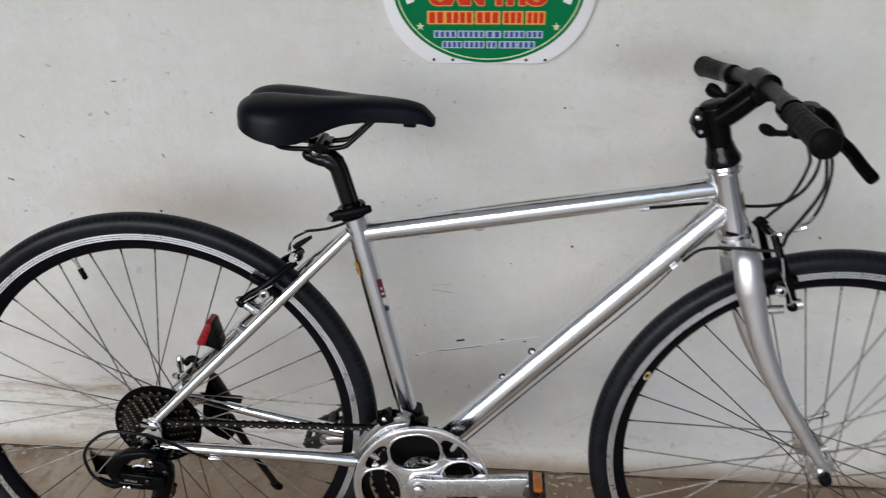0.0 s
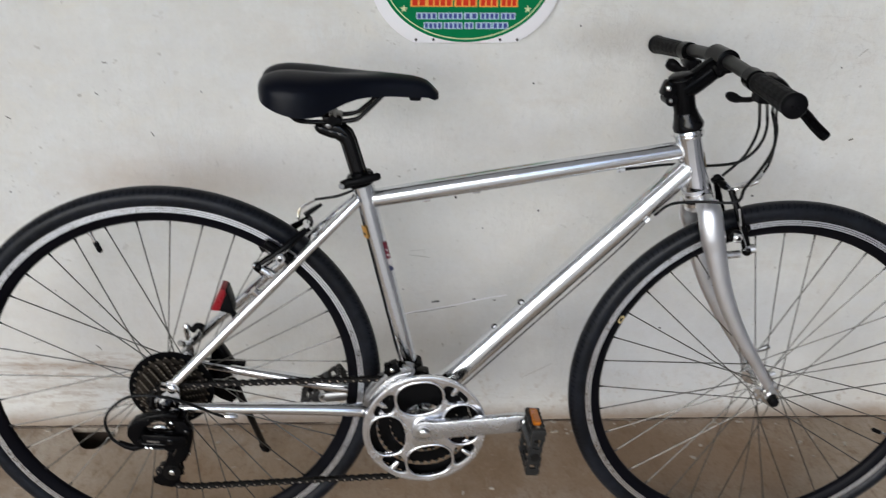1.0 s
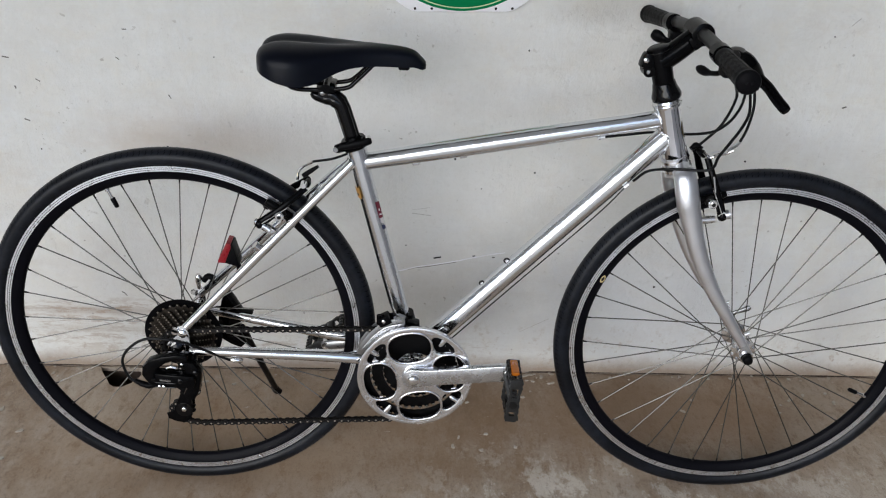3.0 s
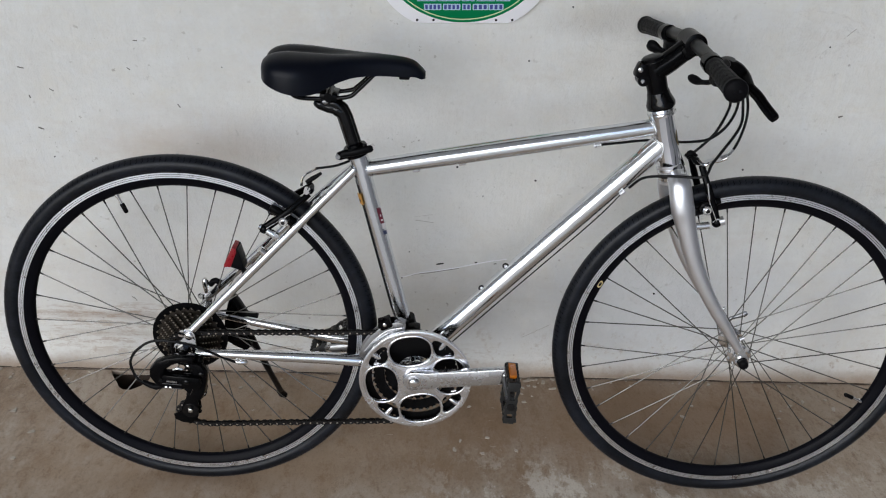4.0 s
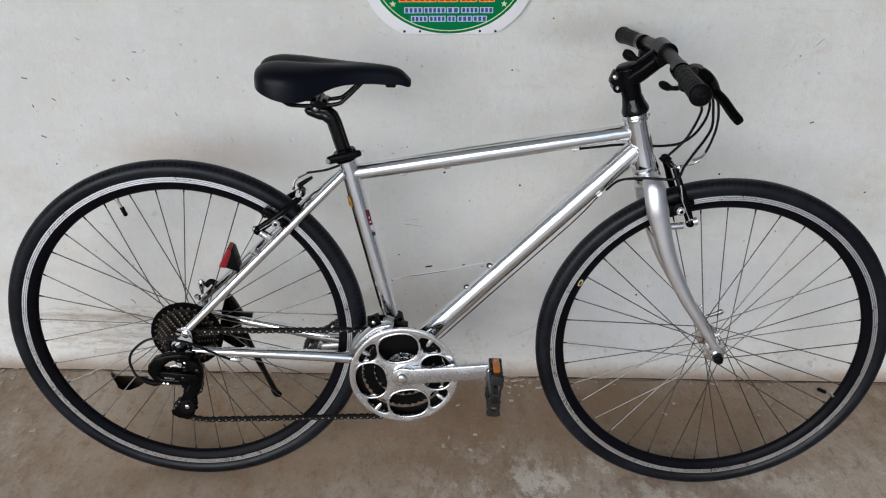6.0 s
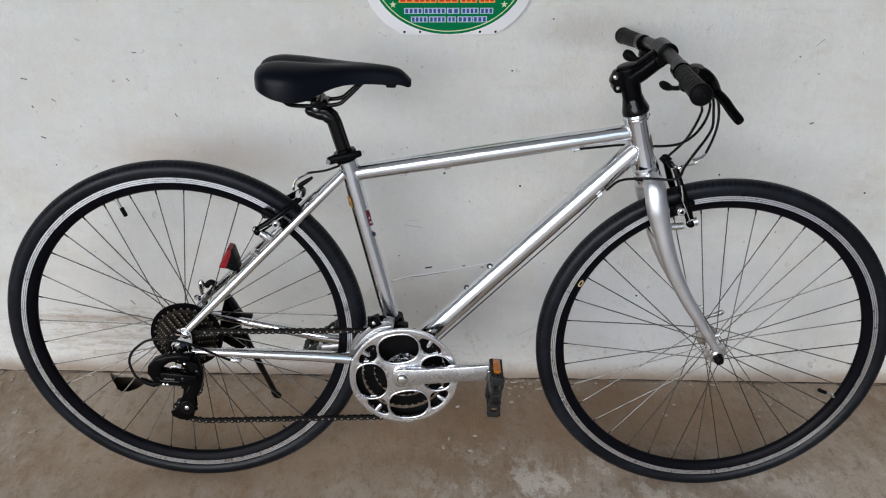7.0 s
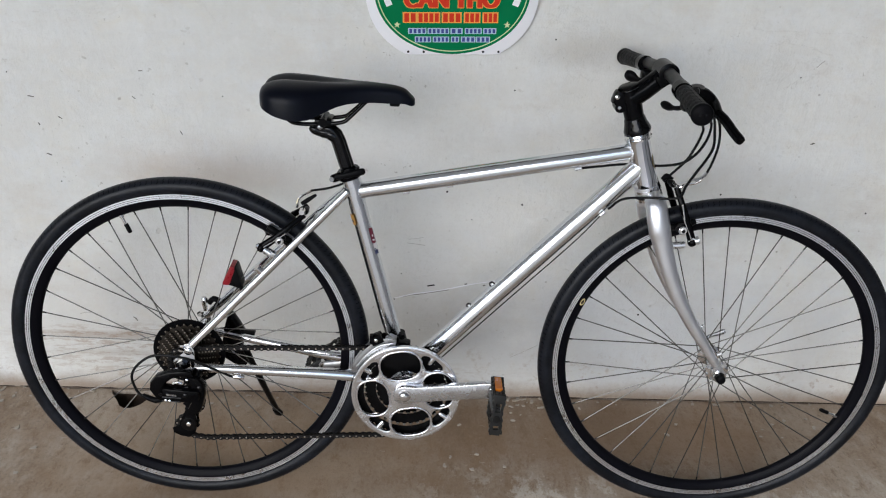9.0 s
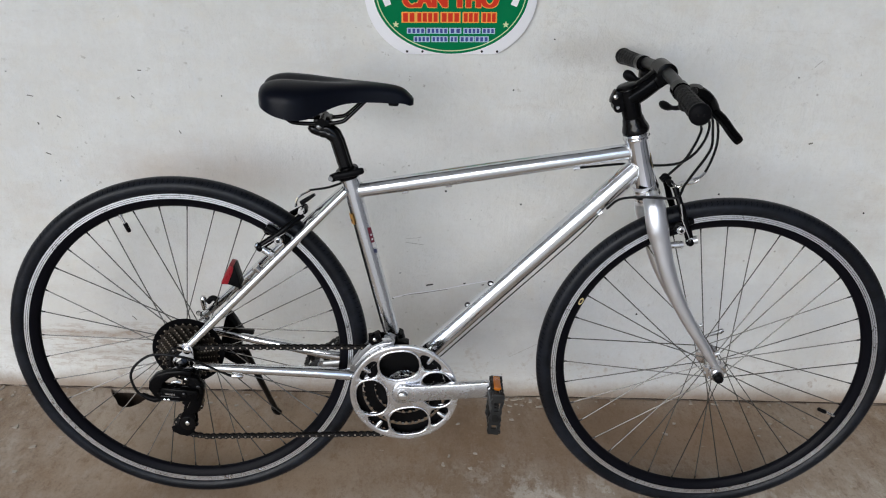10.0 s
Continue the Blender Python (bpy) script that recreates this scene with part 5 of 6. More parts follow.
# chain
def build_chain():
    PIN = 0.0127
    y_ring, y_cog = -0.0550, -0.0540
    C, R = Vector((0.4165, 0, 0.2920)), 0.0975
    path = []
    for a in range(94, -96, -4):
        path.append(Vector((C.x + R * math.cos(radians(a)), y_ring, C.z + R * math.sin(radians(a)))))
    low = [Vector((x, y_cog, z)) for x, z in ((0.0300, 0.1735), (0.006, 0.1770), (-0.012, 0.1810), (-0.0245, 0.1935), (-0.0250, 0.2100), (-0.012, 0.2230), (0.004, 0.2290), (0.022, 0.2380), (0.0285, 0.2520), (0.022, 0.2670), (0.010, 0.2780), (-0.002, 0.2950))]
    r = 0.0295
    arc = [Vector((r * math.cos(radians(a)), y_cog, 0.344 + r * math.sin(radians(a)))) for a in range(262, 84, -8)]
    loop = path + low + arc
    loop.append(loop[0])
    # step along the loop, one pitch at a time
    pts, acc = [loop[0]], 0.0
    for a, b in zip(loop, loop[1:]):
        d, t = (b - a).length, 0.0
        while acc + d - t >= PIN:
            t += PIN - acc
            acc = 0.0
            pts.append(a.lerp(b, t / d))
        acc += d - t

    def link(gap, thick):
        b = bmesh.new()
        prof = disc_points(-PIN / 2, 0, 0.0048, 0.0048, 10)[2:9] + [(0, -0.0030)] + [(x, z) for x, z in disc_points(PIN / 2, 0, 0.0048, 0.0048, 10)[7:] + disc_points(PIN / 2, 0, 0.0048, 0.0048, 10)[:4]] + [(0, 0.0030)]
        for s in (-1, 1):
            plate(b, prof, s * gap - thick / 2, s * gap + thick / 2)
        for x in (-PIN / 2, PIN / 2):
            tube(b, [(x, -gap - 0.0006, 0), (x, gap + 0.0006, 0)], 0.0024, 8)
        return b

    pin_bm = bmesh.new()
    chain = part("chain", tube(bmesh.new(), [pts[0] + Vector((0, 0.0018, 0)), pts[0] - Vector((0, 0.0018, 0))], 0.0022, 8), SPROCKET, bicycle, "dark oily roller chain")
    outer = inner = None
    for i, (a, b) in enumerate(zip(pts, pts[1:])):
        d = (b - a).normalized()
        side = Vector((0, 1, 0))
        z = d.cross(side).normalized()
        side = z.cross(d)
        m = Matrix((( d.x, side.x, z.x, 0), (d.y, side.y, z.y, 0), (d.z, side.z, z.z, 0), (0, 0, 0, 1)))
        m.translation = (a + b) / 2
        if i % 2 == 0:
            if outer is None:
                outer = ob = part("chain_link", link(0.0034, 0.0010), STEEL, chain)
            else:
                ob = again(outer, "chain_link", chain, Matrix())
        else:
            if inner is None:
                inner = ob = part("chain_link", link(0.0023, 0.0010), STEEL, chain)
            else:
                ob = again(inner, "chain_link", chain, Matrix())
        ob.matrix_basis = m
        # bright pin heads
        tube(pin_bm, [a + Vector((0, -0.0038, 0)), a + Vector((0, -0.0046, 0))], 0.0017, 8)
    chain.location = (0, 0, -0.004)
    tagged(part("pin_heads", pin_bm, CHROME, chain), "bright chain pin heads", kind="stuff")


build_chain()


# derailleurs
def build_derailleurs():
    # curled upper arm, body, outer link and the knuckle that carries the cage
    bm = plate(bmesh.new(), [(0.024, 0.343), (0.002, 0.345), (-0.022, 0.341), (-0.044, 0.332), (-0.056, 0.318), (-0.058, 0.302), (-0.050, 0.288), (-0.040, 0.278), (-0.030, 0.284), (-0.031, 0.306), (-0.027, 0.317), (-0.016, 0.326), (0.003, 0.333), (0.024, 0.330)], -0.099, -0.079, bevel=0.0045)
    plate(bm, [(-0.036, 0.300), (-0.030, 0.312), (0.003, 0.309), (0.034, 0.307), (0.037, 0.295), (0.032, 0.282), (0.001, 0.282), (-0.036, 0.285)], -0.1075, -0.084, bevel=0.0040)
    plate(bm, [(0.014, 0.333), (0.034, 0.328), (0.044, 0.312), (0.043, 0.290), (0.038, 0.268), (0.030, 0.252), (0.016, 0.248), (0.010, 0.262), (0.021, 0.285), (0.017, 0.310)], -0.0985, -0.078, bevel=0.0045)
    box(bm, (0.0240, -0.070, 0.2560), (0.018, 0.024, 0.022), (0, 24, 0), 0.005)
    tube(bm, [(0.022, -0.060, 0.326), (0.022, -0.088, 0.322)], 0.0125, 14)
    rd = part("rear_derailleur", bm, BLACK_SATIN, bicycle, "black rear derailleur with chain cage")
    part("derailleur_plate", plate(bmesh.new(), [(-0.024, 0.2985), (-0.006, 0.2965), (-0.006, 0.3000), (-0.024, 0.3020)], -0.1086, -0.1070), CAGE_GREY, rd, "pale marking plate")
    part("link_spring", tube(bmesh.new(), spline([(-0.014, -0.096, 0.3170), (-0.006, -0.097, 0.3205), (0.003, -0.096, 0.3180)], 4), 0.0022, 8), SATIN, rd, "bright return spring")
    for at, rr in (((-0.0340, -0.1085, 0.3000), 0.0042), ((0.0110, -0.1095, 0.2990), 0.0050), ((0.0355, -0.1005, 0.3100), 0.0052)):
        part("pivot", tube(bmesh.new(), [Vector(at) + Vector((0, 0.006, 0)), Vector(at), Vector(at) - Vector((0, 0.0012, 0))], [rr, rr, rr * 0.7], 14), BLACK_GLOSS, rd)
    for dz in (0.0, 0.0085):
        part("body_rib", tube(bmesh.new(), [(-0.032, -0.1078, 0.2865 + dz), (0.002, -0.1078, 0.2845 + dz)], 0.0012, 8), BLACK_GLOSS, rd)
    # cage and jockey wheels
    lo, hi = Vector((-0.0038, 0, 0.2004)), Vector((0.0085, 0, 0.2430))
    for y in (-0.0600, -0.0405):
        shape = [Vector((x, 0, z - 0.003)) for x, z in ((-0.034, 0.197), (-0.032, 0.186), (-0.018, 0.179), (-0.003, 0.177), (0.010, 0.187), (0.0130, 0.205), (0.0130, 0.218), (0.0125, 0.232), (0.0100, 0.2490), (-0.005, 0.2450), (-0.009, 0.232), (-0.017, 0.214), (-0.020, 0.203))]
        part("cage_plate", plate(bmesh.new(), [(p.x, p.z) for p in shape], y - 0.0012, y + 0.0012, bevel=0.0005), BLACK_SATIN, rd)
    part("pulley_cover", plate(bmesh.new(), disc_points(lo.x + 0.002, lo.z + 0.003, 0.0150, 0.0150, 28), -0.0622, -0.0606, [disc_points(lo.x + 0.006, lo.z + 0.012, 0.0022, 0.0035, 10)], bevel=0.0006), BLACK_GLOSS, rd)
    for x, z in ((lo.x, lo.z), (hi.x, hi.z)):
        outline = []
        for k in range(11):
            for da, dr in ((0, 0.0168), (0.3, 0.0205), (0.5, 0.0205), (0.8, 0.0168)):
                a = 2 * math.pi * (k + da) / 11
                outline.append((x + dr * math.cos(a), z + dr * math.sin(a)))
        part("jockey_wheel", plate(bmesh.new(), outline, -0.0525, -0.0475), BLACK_PLASTIC, rd)
        part("pulley_bolt", bolt(bmesh.new(), (x + 0.0025, -0.0628, z + 0.005), 0.0044, 0.003), CHROME, rd)
    for at in ((-0.0250, -0.1085, 0.2875), (-0.0180, -0.1085, 0.2870), (0.0105, -0.0880, 0.3200), (0.0226, -0.0880, 0.3185)):
        part("adjuster_screw", bolt(bmesh.new(), at, 0.0033, 0.003), CHROME, rd)
    part("cable_adjuster", tube(bmesh.new(), [(-0.036, -0.090, 0.281), (-0.050, -0.090, 0.275), (-0.062, -0.090, 0.279), (-0.074, -0.090, 0.286)], [0.007, 0.0060, 0.0055, 0.004], 10), BLACK_PLASTIC, rd)
    part("cage_spring_bar", box(bmesh.new(), (0.0365, -0.0920, 0.272), (0.0026, 0.002, 0.018), (0, 0, 0), 0.0006), SATIN, rd)
    # front derailleur
    bm = tube(bmesh.new(), [(0.3925, 0, 0.384), (0.3985, 0, 0.361)], 0.0205, 20)
    box(bm, (0.404, -0.022, 0.374), (0.038, 0.022, 0.020), (0, 10, 0), 0.004)
    box(bm, (0.361, -0.052, 0.4015), (0.024, 0.022, 0.018), (0, -28, 0), 0.004)
    tube(bm, [(0.352, -0.056, 0.394), (0.352, -0.056, 0.412)], 0.0045, 10)
    tube(bm, [(0.372, -0.046, 0.404), (0.398, -0.030, 0.388)], 0.007, 12)
    tube(bm, [(0.4130, -0.034, 0.372), (0.4165, -0.034, 0.384)], 0.004, 10)
    fd = part("front_derailleur", bm, BLACK_SATIN, bicycle, "black front derailleur with a silver cage")
    part("clamp_bolt", bolt(bmesh.new(), (0.360, -0.063, 0.404), 0.0036, 0.003), CHROME, fd)
    pts = [(0.388, 0.4065), (0.398, 0.402), (0.3965, 0.389), (0.372, 0.381), (0.350, 0.368), (0.331, 0.346), (0.322, 0.330), (0.313, 0.334), (0.319, 0.352), (0.336, 0.378), (0.352, 0.393), (0.372, 0.404)]
    for y in (-0.0580, -0.0400):
        part("cage_plate", plate(bmesh.new(), pts, y - 0.0012, y + 0.0012, bevel=0.0005), CAGE_GREY, fd, "grey plated chain cage")
    part("cage_rib", tube(bmesh.new(), spline([(0.391, -0.0600, 0.3965), (0.366, -0.0600, 0.390), (0.343, -0.0600, 0.371), (0.324, -0.0600, 0.345)], 5), 0.0022, 8), CAGE_GREY, fd)
    part("cage_bridge", box(bmesh.new(), (0.386, -0.049, 0.403), (0.018, 0.020, 0.003), (0, 12, 0), 0.001), CAGE_GREY, fd)


build_derailleurs()


# brakes
def build_brake(name, boss, top, pad, boss_axis, noodle, far_top=None):
    """A linear-pull brake: two arms, pads, boss bolts and the noodle."""
    whole = None
    for s in (-1, 1):
        b, t = Vector((boss[0], s * 0.040, boss[1])), Vector((top[0], s * 0.022, top[1]))
        if s > 0 and far_top:
            t = Vector((far_top[0], 0.024, far_top[1]))
        mid = b.lerp(t, 0.5) + Vector((0, s * 0.008, 0))
        bm = tube(bmesh.new(), spline([b, mid, t], 6), [0.0074] * 4 + [0.0061] * 5 + [0.0055] * 4, 12, flat=(1.0, 0.7))
        ball(bm, b, 0.0088)
        arm = part(name if whole is None else "brake_arm", bm, BLACK_SATIN, bicycle if whole is None else whole, "black linear-pull rim brake" if whole is None else "")
        whole = whole or arm
        ax = Vector(boss_axis)
        part("boss_bolt", tube(bmesh.new(), [b, b + ax * 0.011, b + ax * 0.013], [0.0055, 0.0055, 0.0035], 10), CHROME, whole)
        p = Vector((pad[0], s * 0.0185, pad[1]))
        r = Vector((pad[2], 0, pad[3])).normalized()
        part("brake_pad", tube(bmesh.new(), spline([p - r * 0.030, p, p + r * 0.030], 4), [0.005, 0.0066, 0.0066, 0.0066, 0.0066, 0.0066, 0.0066, 0.0066, 0.005], 10), BLACK_PLASTIC, whole)
        bm = tube(bmesh.new(), [p, p + Vector((0, s * 0.030, 0))], 0.0038, 10)
        tube(bm, [p + Vector((0, s * 0.018, 0)), p + Vector((0, s * 0.0265, 0)), p + Vector((0, s * 0.028, 0))], [0.0082, 0.0082, 0.0066], 16)
        bolt_ob = part("pad_bolt", bm, CHROME, whole)
        part("hex_socket", tube(bmesh.new(), [p + Vector((0, s * 0.0290, 0)), p + Vector((0, s * 0.0305, 0))], 0.0036, 6), STEEL, bolt_ob)
        part("pad_washer", tube(bmesh.new(), [p + Vector((0, s * 0.010, 0)), p + Vector((0, s * 0.0165, 0))], 0.0098, 16), STEEL, bolt_ob)
        part("boss_casting", box(tube(bmesh.new(), [b - ax * 0.004 - r * 0.0, b + r * 0.016 - ax * 0.004], [0.0068, 0.0078], 10), b + r * 0.012 - ax * 0.010, (0.016, 0.010, 0.012), (0, 30, 0), 0.002), SATIN, whole)
        part("return_spring", tube(bmesh.new(), [b + Vector((0, s * 0.006, 0)), b.lerp(t, 0.55) + Vector((0, s * 0.012, 0)) - ax * 0.006], 0.0011, 6), CHROME, whole)
    part("noodle", tube(bmesh.new(), spline(noodle, 6), 0.0026, 8), CHROME, whole, "bent metal cable noodle")
    far = far_top or top
    a, b = Vector((top[0], -0.022, top[1])), Vector((far[0], 0.022, far[1]))
    if far_top:
        part("arm_head", box(tube(bmesh.new(), spline([b + Vector((-0.0110, -0.008, 0.0010)), b + Vector((-0.003, -0.006, 0.0075)), b + Vector((0.0070, -0.008, 0.0020))], 4), [0.0045] * 3 + [0.0056] * 3 + [0.0045] * 3, 12), b + Vector((0, -0.002, 0)), (0.014, 0.014, 0.012), (0, 15, 0), 0.003), BLACK_PLASTIC, whole)
        part("arm_slot", tube(bmesh.new(), [(0.9035, -0.0500, 0.6600), (0.8965, -0.0480, 0.6880)], 0.0016, 8), CHROME, whole, "bright return spring")
    part("brake_cable", tube(bmesh.new(), [a, b], 0.0009, 6), SPOKE, whole)
    bm = tube(bmesh.new(), [a.lerp(b, 0.3), a.lerp(b, 0.5), a.lerp(b, 0.8)], [0.0055, 0.0065, 0.004], 10)
    part("dust_boot", bm, BLACK_PLASTIC, whole)
    return whole


rear_brake = build_brake("rear_brake", (0.150, 0.5735), (0.226, 0.633), (0.1835, 0.5890, 0.80, -0.55), (-0.70, 0, 0.40), [(0.2064, 0.020, 0.6306), (0.2090, 0.022, 0.645), (0.2173, 0.020, 0.655), (0.2354, 0.010, 0.6683)])
build_brake("front_brake", (0.9265, 0.614), (0.8895, 0.7105), (0.9055, 0.637, 0.95, 0.30), (1.0, 0, 0.12), [(0.8850, -0.014, 0.7165), (0.8915, -0.030, 0.7140), (0.9032, -0.030, 0.7192), (0.9159, -0.030, 0.7218), (0.9271, -0.030, 0.7275)], (0.8825, 0.7110))


part("cable_boot", tube(bmesh.new(), spline([(0.2189, -0.0000, 0.6457), (0.2319, 0.0000, 0.6548), (0.2448, 0.0000, 0.6639)], 4), [0.0038, 0.0042, 0.0044, 0.0043, 0.0041, 0.0038, 0.0034, 0.0030, 0.0026], 12), BLACK_PLASTIC, rear_brake, "black rubber cable boot")
part("anchor_bolt", tube(bmesh.new(), [(0.2225, -0.0180, 0.6398), (0.2225, -0.0300, 0.6398)], [0.0055, 0.0048], 12), CHROME, rear_brake)

# cables
def cable(pts, r=0.0024, label=""):
    return part("cable", tube(bmesh.new(), spline(pts, 8), r, 8), CABLE_MAT, bicycle, label or "black cable housing")


cable([(0.8700, -0.1100, 0.8850), (0.9080, -0.0450, 0.8580), (0.9450, 0.0200, 0.8210), (0.9420, 0.0080, 0.8045), (0.9285, -0.0140, 0.7900), (0.9127, -0.0210, 0.7710), (0.8910, -0.0180, 0.7540), (0.8640, 0.0120, 0.7390), (0.8450, 0.0300, 0.7350), (0.8000, 0.0260, 0.7350), (0.7500, 0.0080, 0.7345), (0.7180, 0.0020, 0.7320)])
cable([(0.8680, -0.1050, 0.8850), (0.8950, -0.0500, 0.8570), (0.9290, 0.0100, 0.8135), (0.9265, 0.0040, 0.8000), (0.9138, -0.0110, 0.7810), (0.9020, -0.0100, 0.7570), (0.8820, 0.0030, 0.7255)])
cable([(0.8760, -0.1200, 0.8850), (0.9120, -0.0600, 0.8580), (0.9440, 0.0040, 0.8315), (0.9406, -0.0210, 0.8130), (0.9370, -0.0380, 0.7915), (0.9210, -0.0600, 0.7755), (0.9030, -0.0720, 0.7550), (0.8940, -0.0580, 0.7255), (0.8784, -0.0700, 0.7070), (0.8308, -0.0500, 0.6990), (0.7938, -0.0270, 0.6860), (0.7729, -0.0170, 0.6630)])
cable([(0.8800, -0.1250, 0.8850), (0.9240, -0.0500, 0.8560), (0.9600, 0.0220, 0.8215), (0.9630, 0.0140, 0.7970), (0.9605, 0.0080, 0.7740), (0.9480, -0.0120, 0.7540), (0.9430, -0.0080, 0.7345)])
ferrule = part("cable_ferrule", tube(bmesh.new(), spline([(0.9430, -0.008, 0.7345), (0.9320, -0.016, 0.7290), (0.9200, -0.022, 0.7270)], 3), 0.0030, 8), SATIN, bicycle, "bright cable ferrule")
part("ferrule_wire", tube(bmesh.new(), [(0.9200, -0.022, 0.7270), (0.9040, -0.022, 0.7215), (0.8940, -0.022, 0.7190)], 0.0011, 6), SATIN, ferrule)
cable([(0.8560, 0.028, 0.7140), (0.8300, 0.030, 0.7060), (0.8000, 0.014, 0.6960), (0.7700, -0.010, 0.6640)], 0.0021)
cable([(0.2354, 0.010, 0.6683), (0.2664, 0.000, 0.6773), (0.284, 0.008, 0.681), (0.300, 0.016, 0.685), (0.318, 0.019, 0.687)], 0.0022)
cable([(0.7610, -0.014, 0.6490), (0.7176, -0.010, 0.5926), (0.5915, -0.009, 0.4559), (0.4653, -0.009, 0.3191)], 0.0012, "bare shift cable under the down tube")
cable([(0.7560, 0.008, 0.6400), (0.7160, 0.008, 0.5943), (0.4635, 0.008, 0.3206)], 0.0011, "bare shift cable under the down tube")
cable([(0.3055, -0.0075, 0.6560), (0.3117, -0.0080, 0.6320), (0.3307, -0.0080, 0.5580), (0.3542, -0.0080, 0.4680), (0.3700, -0.0080, 0.4080)], 0.0016, "thin cable along the seat tube")
cable([(0.108, -0.060, 0.3132), (0.0882, -0.062, 0.3150), (0.0588, -0.070, 0.3338), (0.0126, -0.086, 0.365), (-0.0425, -0.090, 0.3723), (-0.0752, -0.090, 0.3532), (-0.0901, -0.090, 0.3285), (-0.0873, -0.090, 0.3041), (-0.078, -0.090, 0.2870), (-0.060, -0.090, 0.2810)], 0.0025)

# rear reflector on its bracket
bm = plate(bmesh.new(), [(0.0907, 0.5237), (0.0968, 0.5229), (0.1030, 0.5005), (0.1065, 0.4833), (0.1026, 0.4798), (0.0814, 0.4863), (0.0797, 0.4893)], -0.020, 0.012, bevel=0.002)
refl = part("rear_reflector", bm, BLACK_PLASTIC, bicycle, "red reflector in a black bracket on the seat stay")
part("red_lens", plate(bmesh.new(), [(0.0867, 0.5254), (0.0942, 0.5241), (0.0942, 0.5160), (0.0828, 0.4863), (0.0704, 0.4872), (0.0709, 0.4919)], -0.021, 0.013, bevel=0.0015), RED, refl, "red reflector lens")
part("reflector_arm", tube(bmesh.new(), [(0.104, -0.014, 0.480), (0.112, -0.034, 0.476)], 0.005, 10), BLACK_PLASTIC, refl)


# kickstand on the far side of the rear wheel
def build_kickstand():
    bm = plate(bmesh.new(), [(0.0590, 0.3880), (0.0680, 0.3830), (0.0760, 0.3700), (0.0890, 0.3450), (0.1080, 0.3440), (0.1090, 0.3400), (0.0910, 0.3350), (0.0835, 0.3150), (0.0850, 0.2960), (0.0930, 0.2740), (0.0830, 0.2640), (0.0640, 0.2720), (0.0440, 0.2860), (0.0430, 0.3200), (0.0460, 0.3420), (0.0520, 0.3660)], 0.056, 0.074, bevel=0.0025)
    box(bm, (0.026, 0.066, 0.336), (0.060, 0.006, 0.020), (0, -10, 0), 0.002)
    stand = part("kickstand", bm, BLACK_SATIN, bicycle, "black metal kickstand, folded out")
    part("stand_rib", tube(bmesh.new(), [(0.063, 0.0550, 0.378), (0.082, 0.0550, 0.346)], 0.0022, 8), BLACK_SATIN, stand)
    part("stand_leg", tube(bmesh.new(), spline([(0.082, 0.074, 0.300), (0.0900, 0.084, 0.272), (0.1040, 0.138, 0.176), (0.1140, 0.230, 0.048)], 5), [0.0078] * 6 + [0.0068] * 5 + [0.0062] * 5, 12), BLACK_PLASTIC, stand)
    part("stand_foot", tube(bmesh.new(), [(0.1120, 0.226, 0.053), (0.1150, 0.235, 0.0385), (0.1220, 0.2395, 0.0310)], [0.0075, 0.0085, 0.0065], 12), BLACK_PLASTIC, stand)
    part("stand_bolt", bolt(bmesh.new(), (0.040, 0.074, 0.340), 0.008, 0.006), CHROME, stand)


build_kickstand()
bm = tube(bmesh.new(), [(0.0150, 0.055, 0.3930), (0.0140, 0.055, 0.4100), (0.0140, 0.055, 0.4190), (0.0140, 0.055, 0.4230)], [0.0042, 0.0062, 0.0065, 0.0040], 12)
part("stay_bolt", bm, CHROME, bicycle, "bright bolt on the far stay")
bm = tube(bmesh.new(), spline([(0.0230, 0.055, 0.4100), (0.0320, 0.055, 0.4190), (0.0410, 0.055, 0.4150), (0.0430, 0.055, 0.4040)], 4), 0.0058, 10)
tube(bm, [(0.0390, 0.055, 0.408), (0.0260, 0.055, 0.392)], 0.004, 8)
part("stay_clip", bm, BLACK_PLASTIC, bicycle)


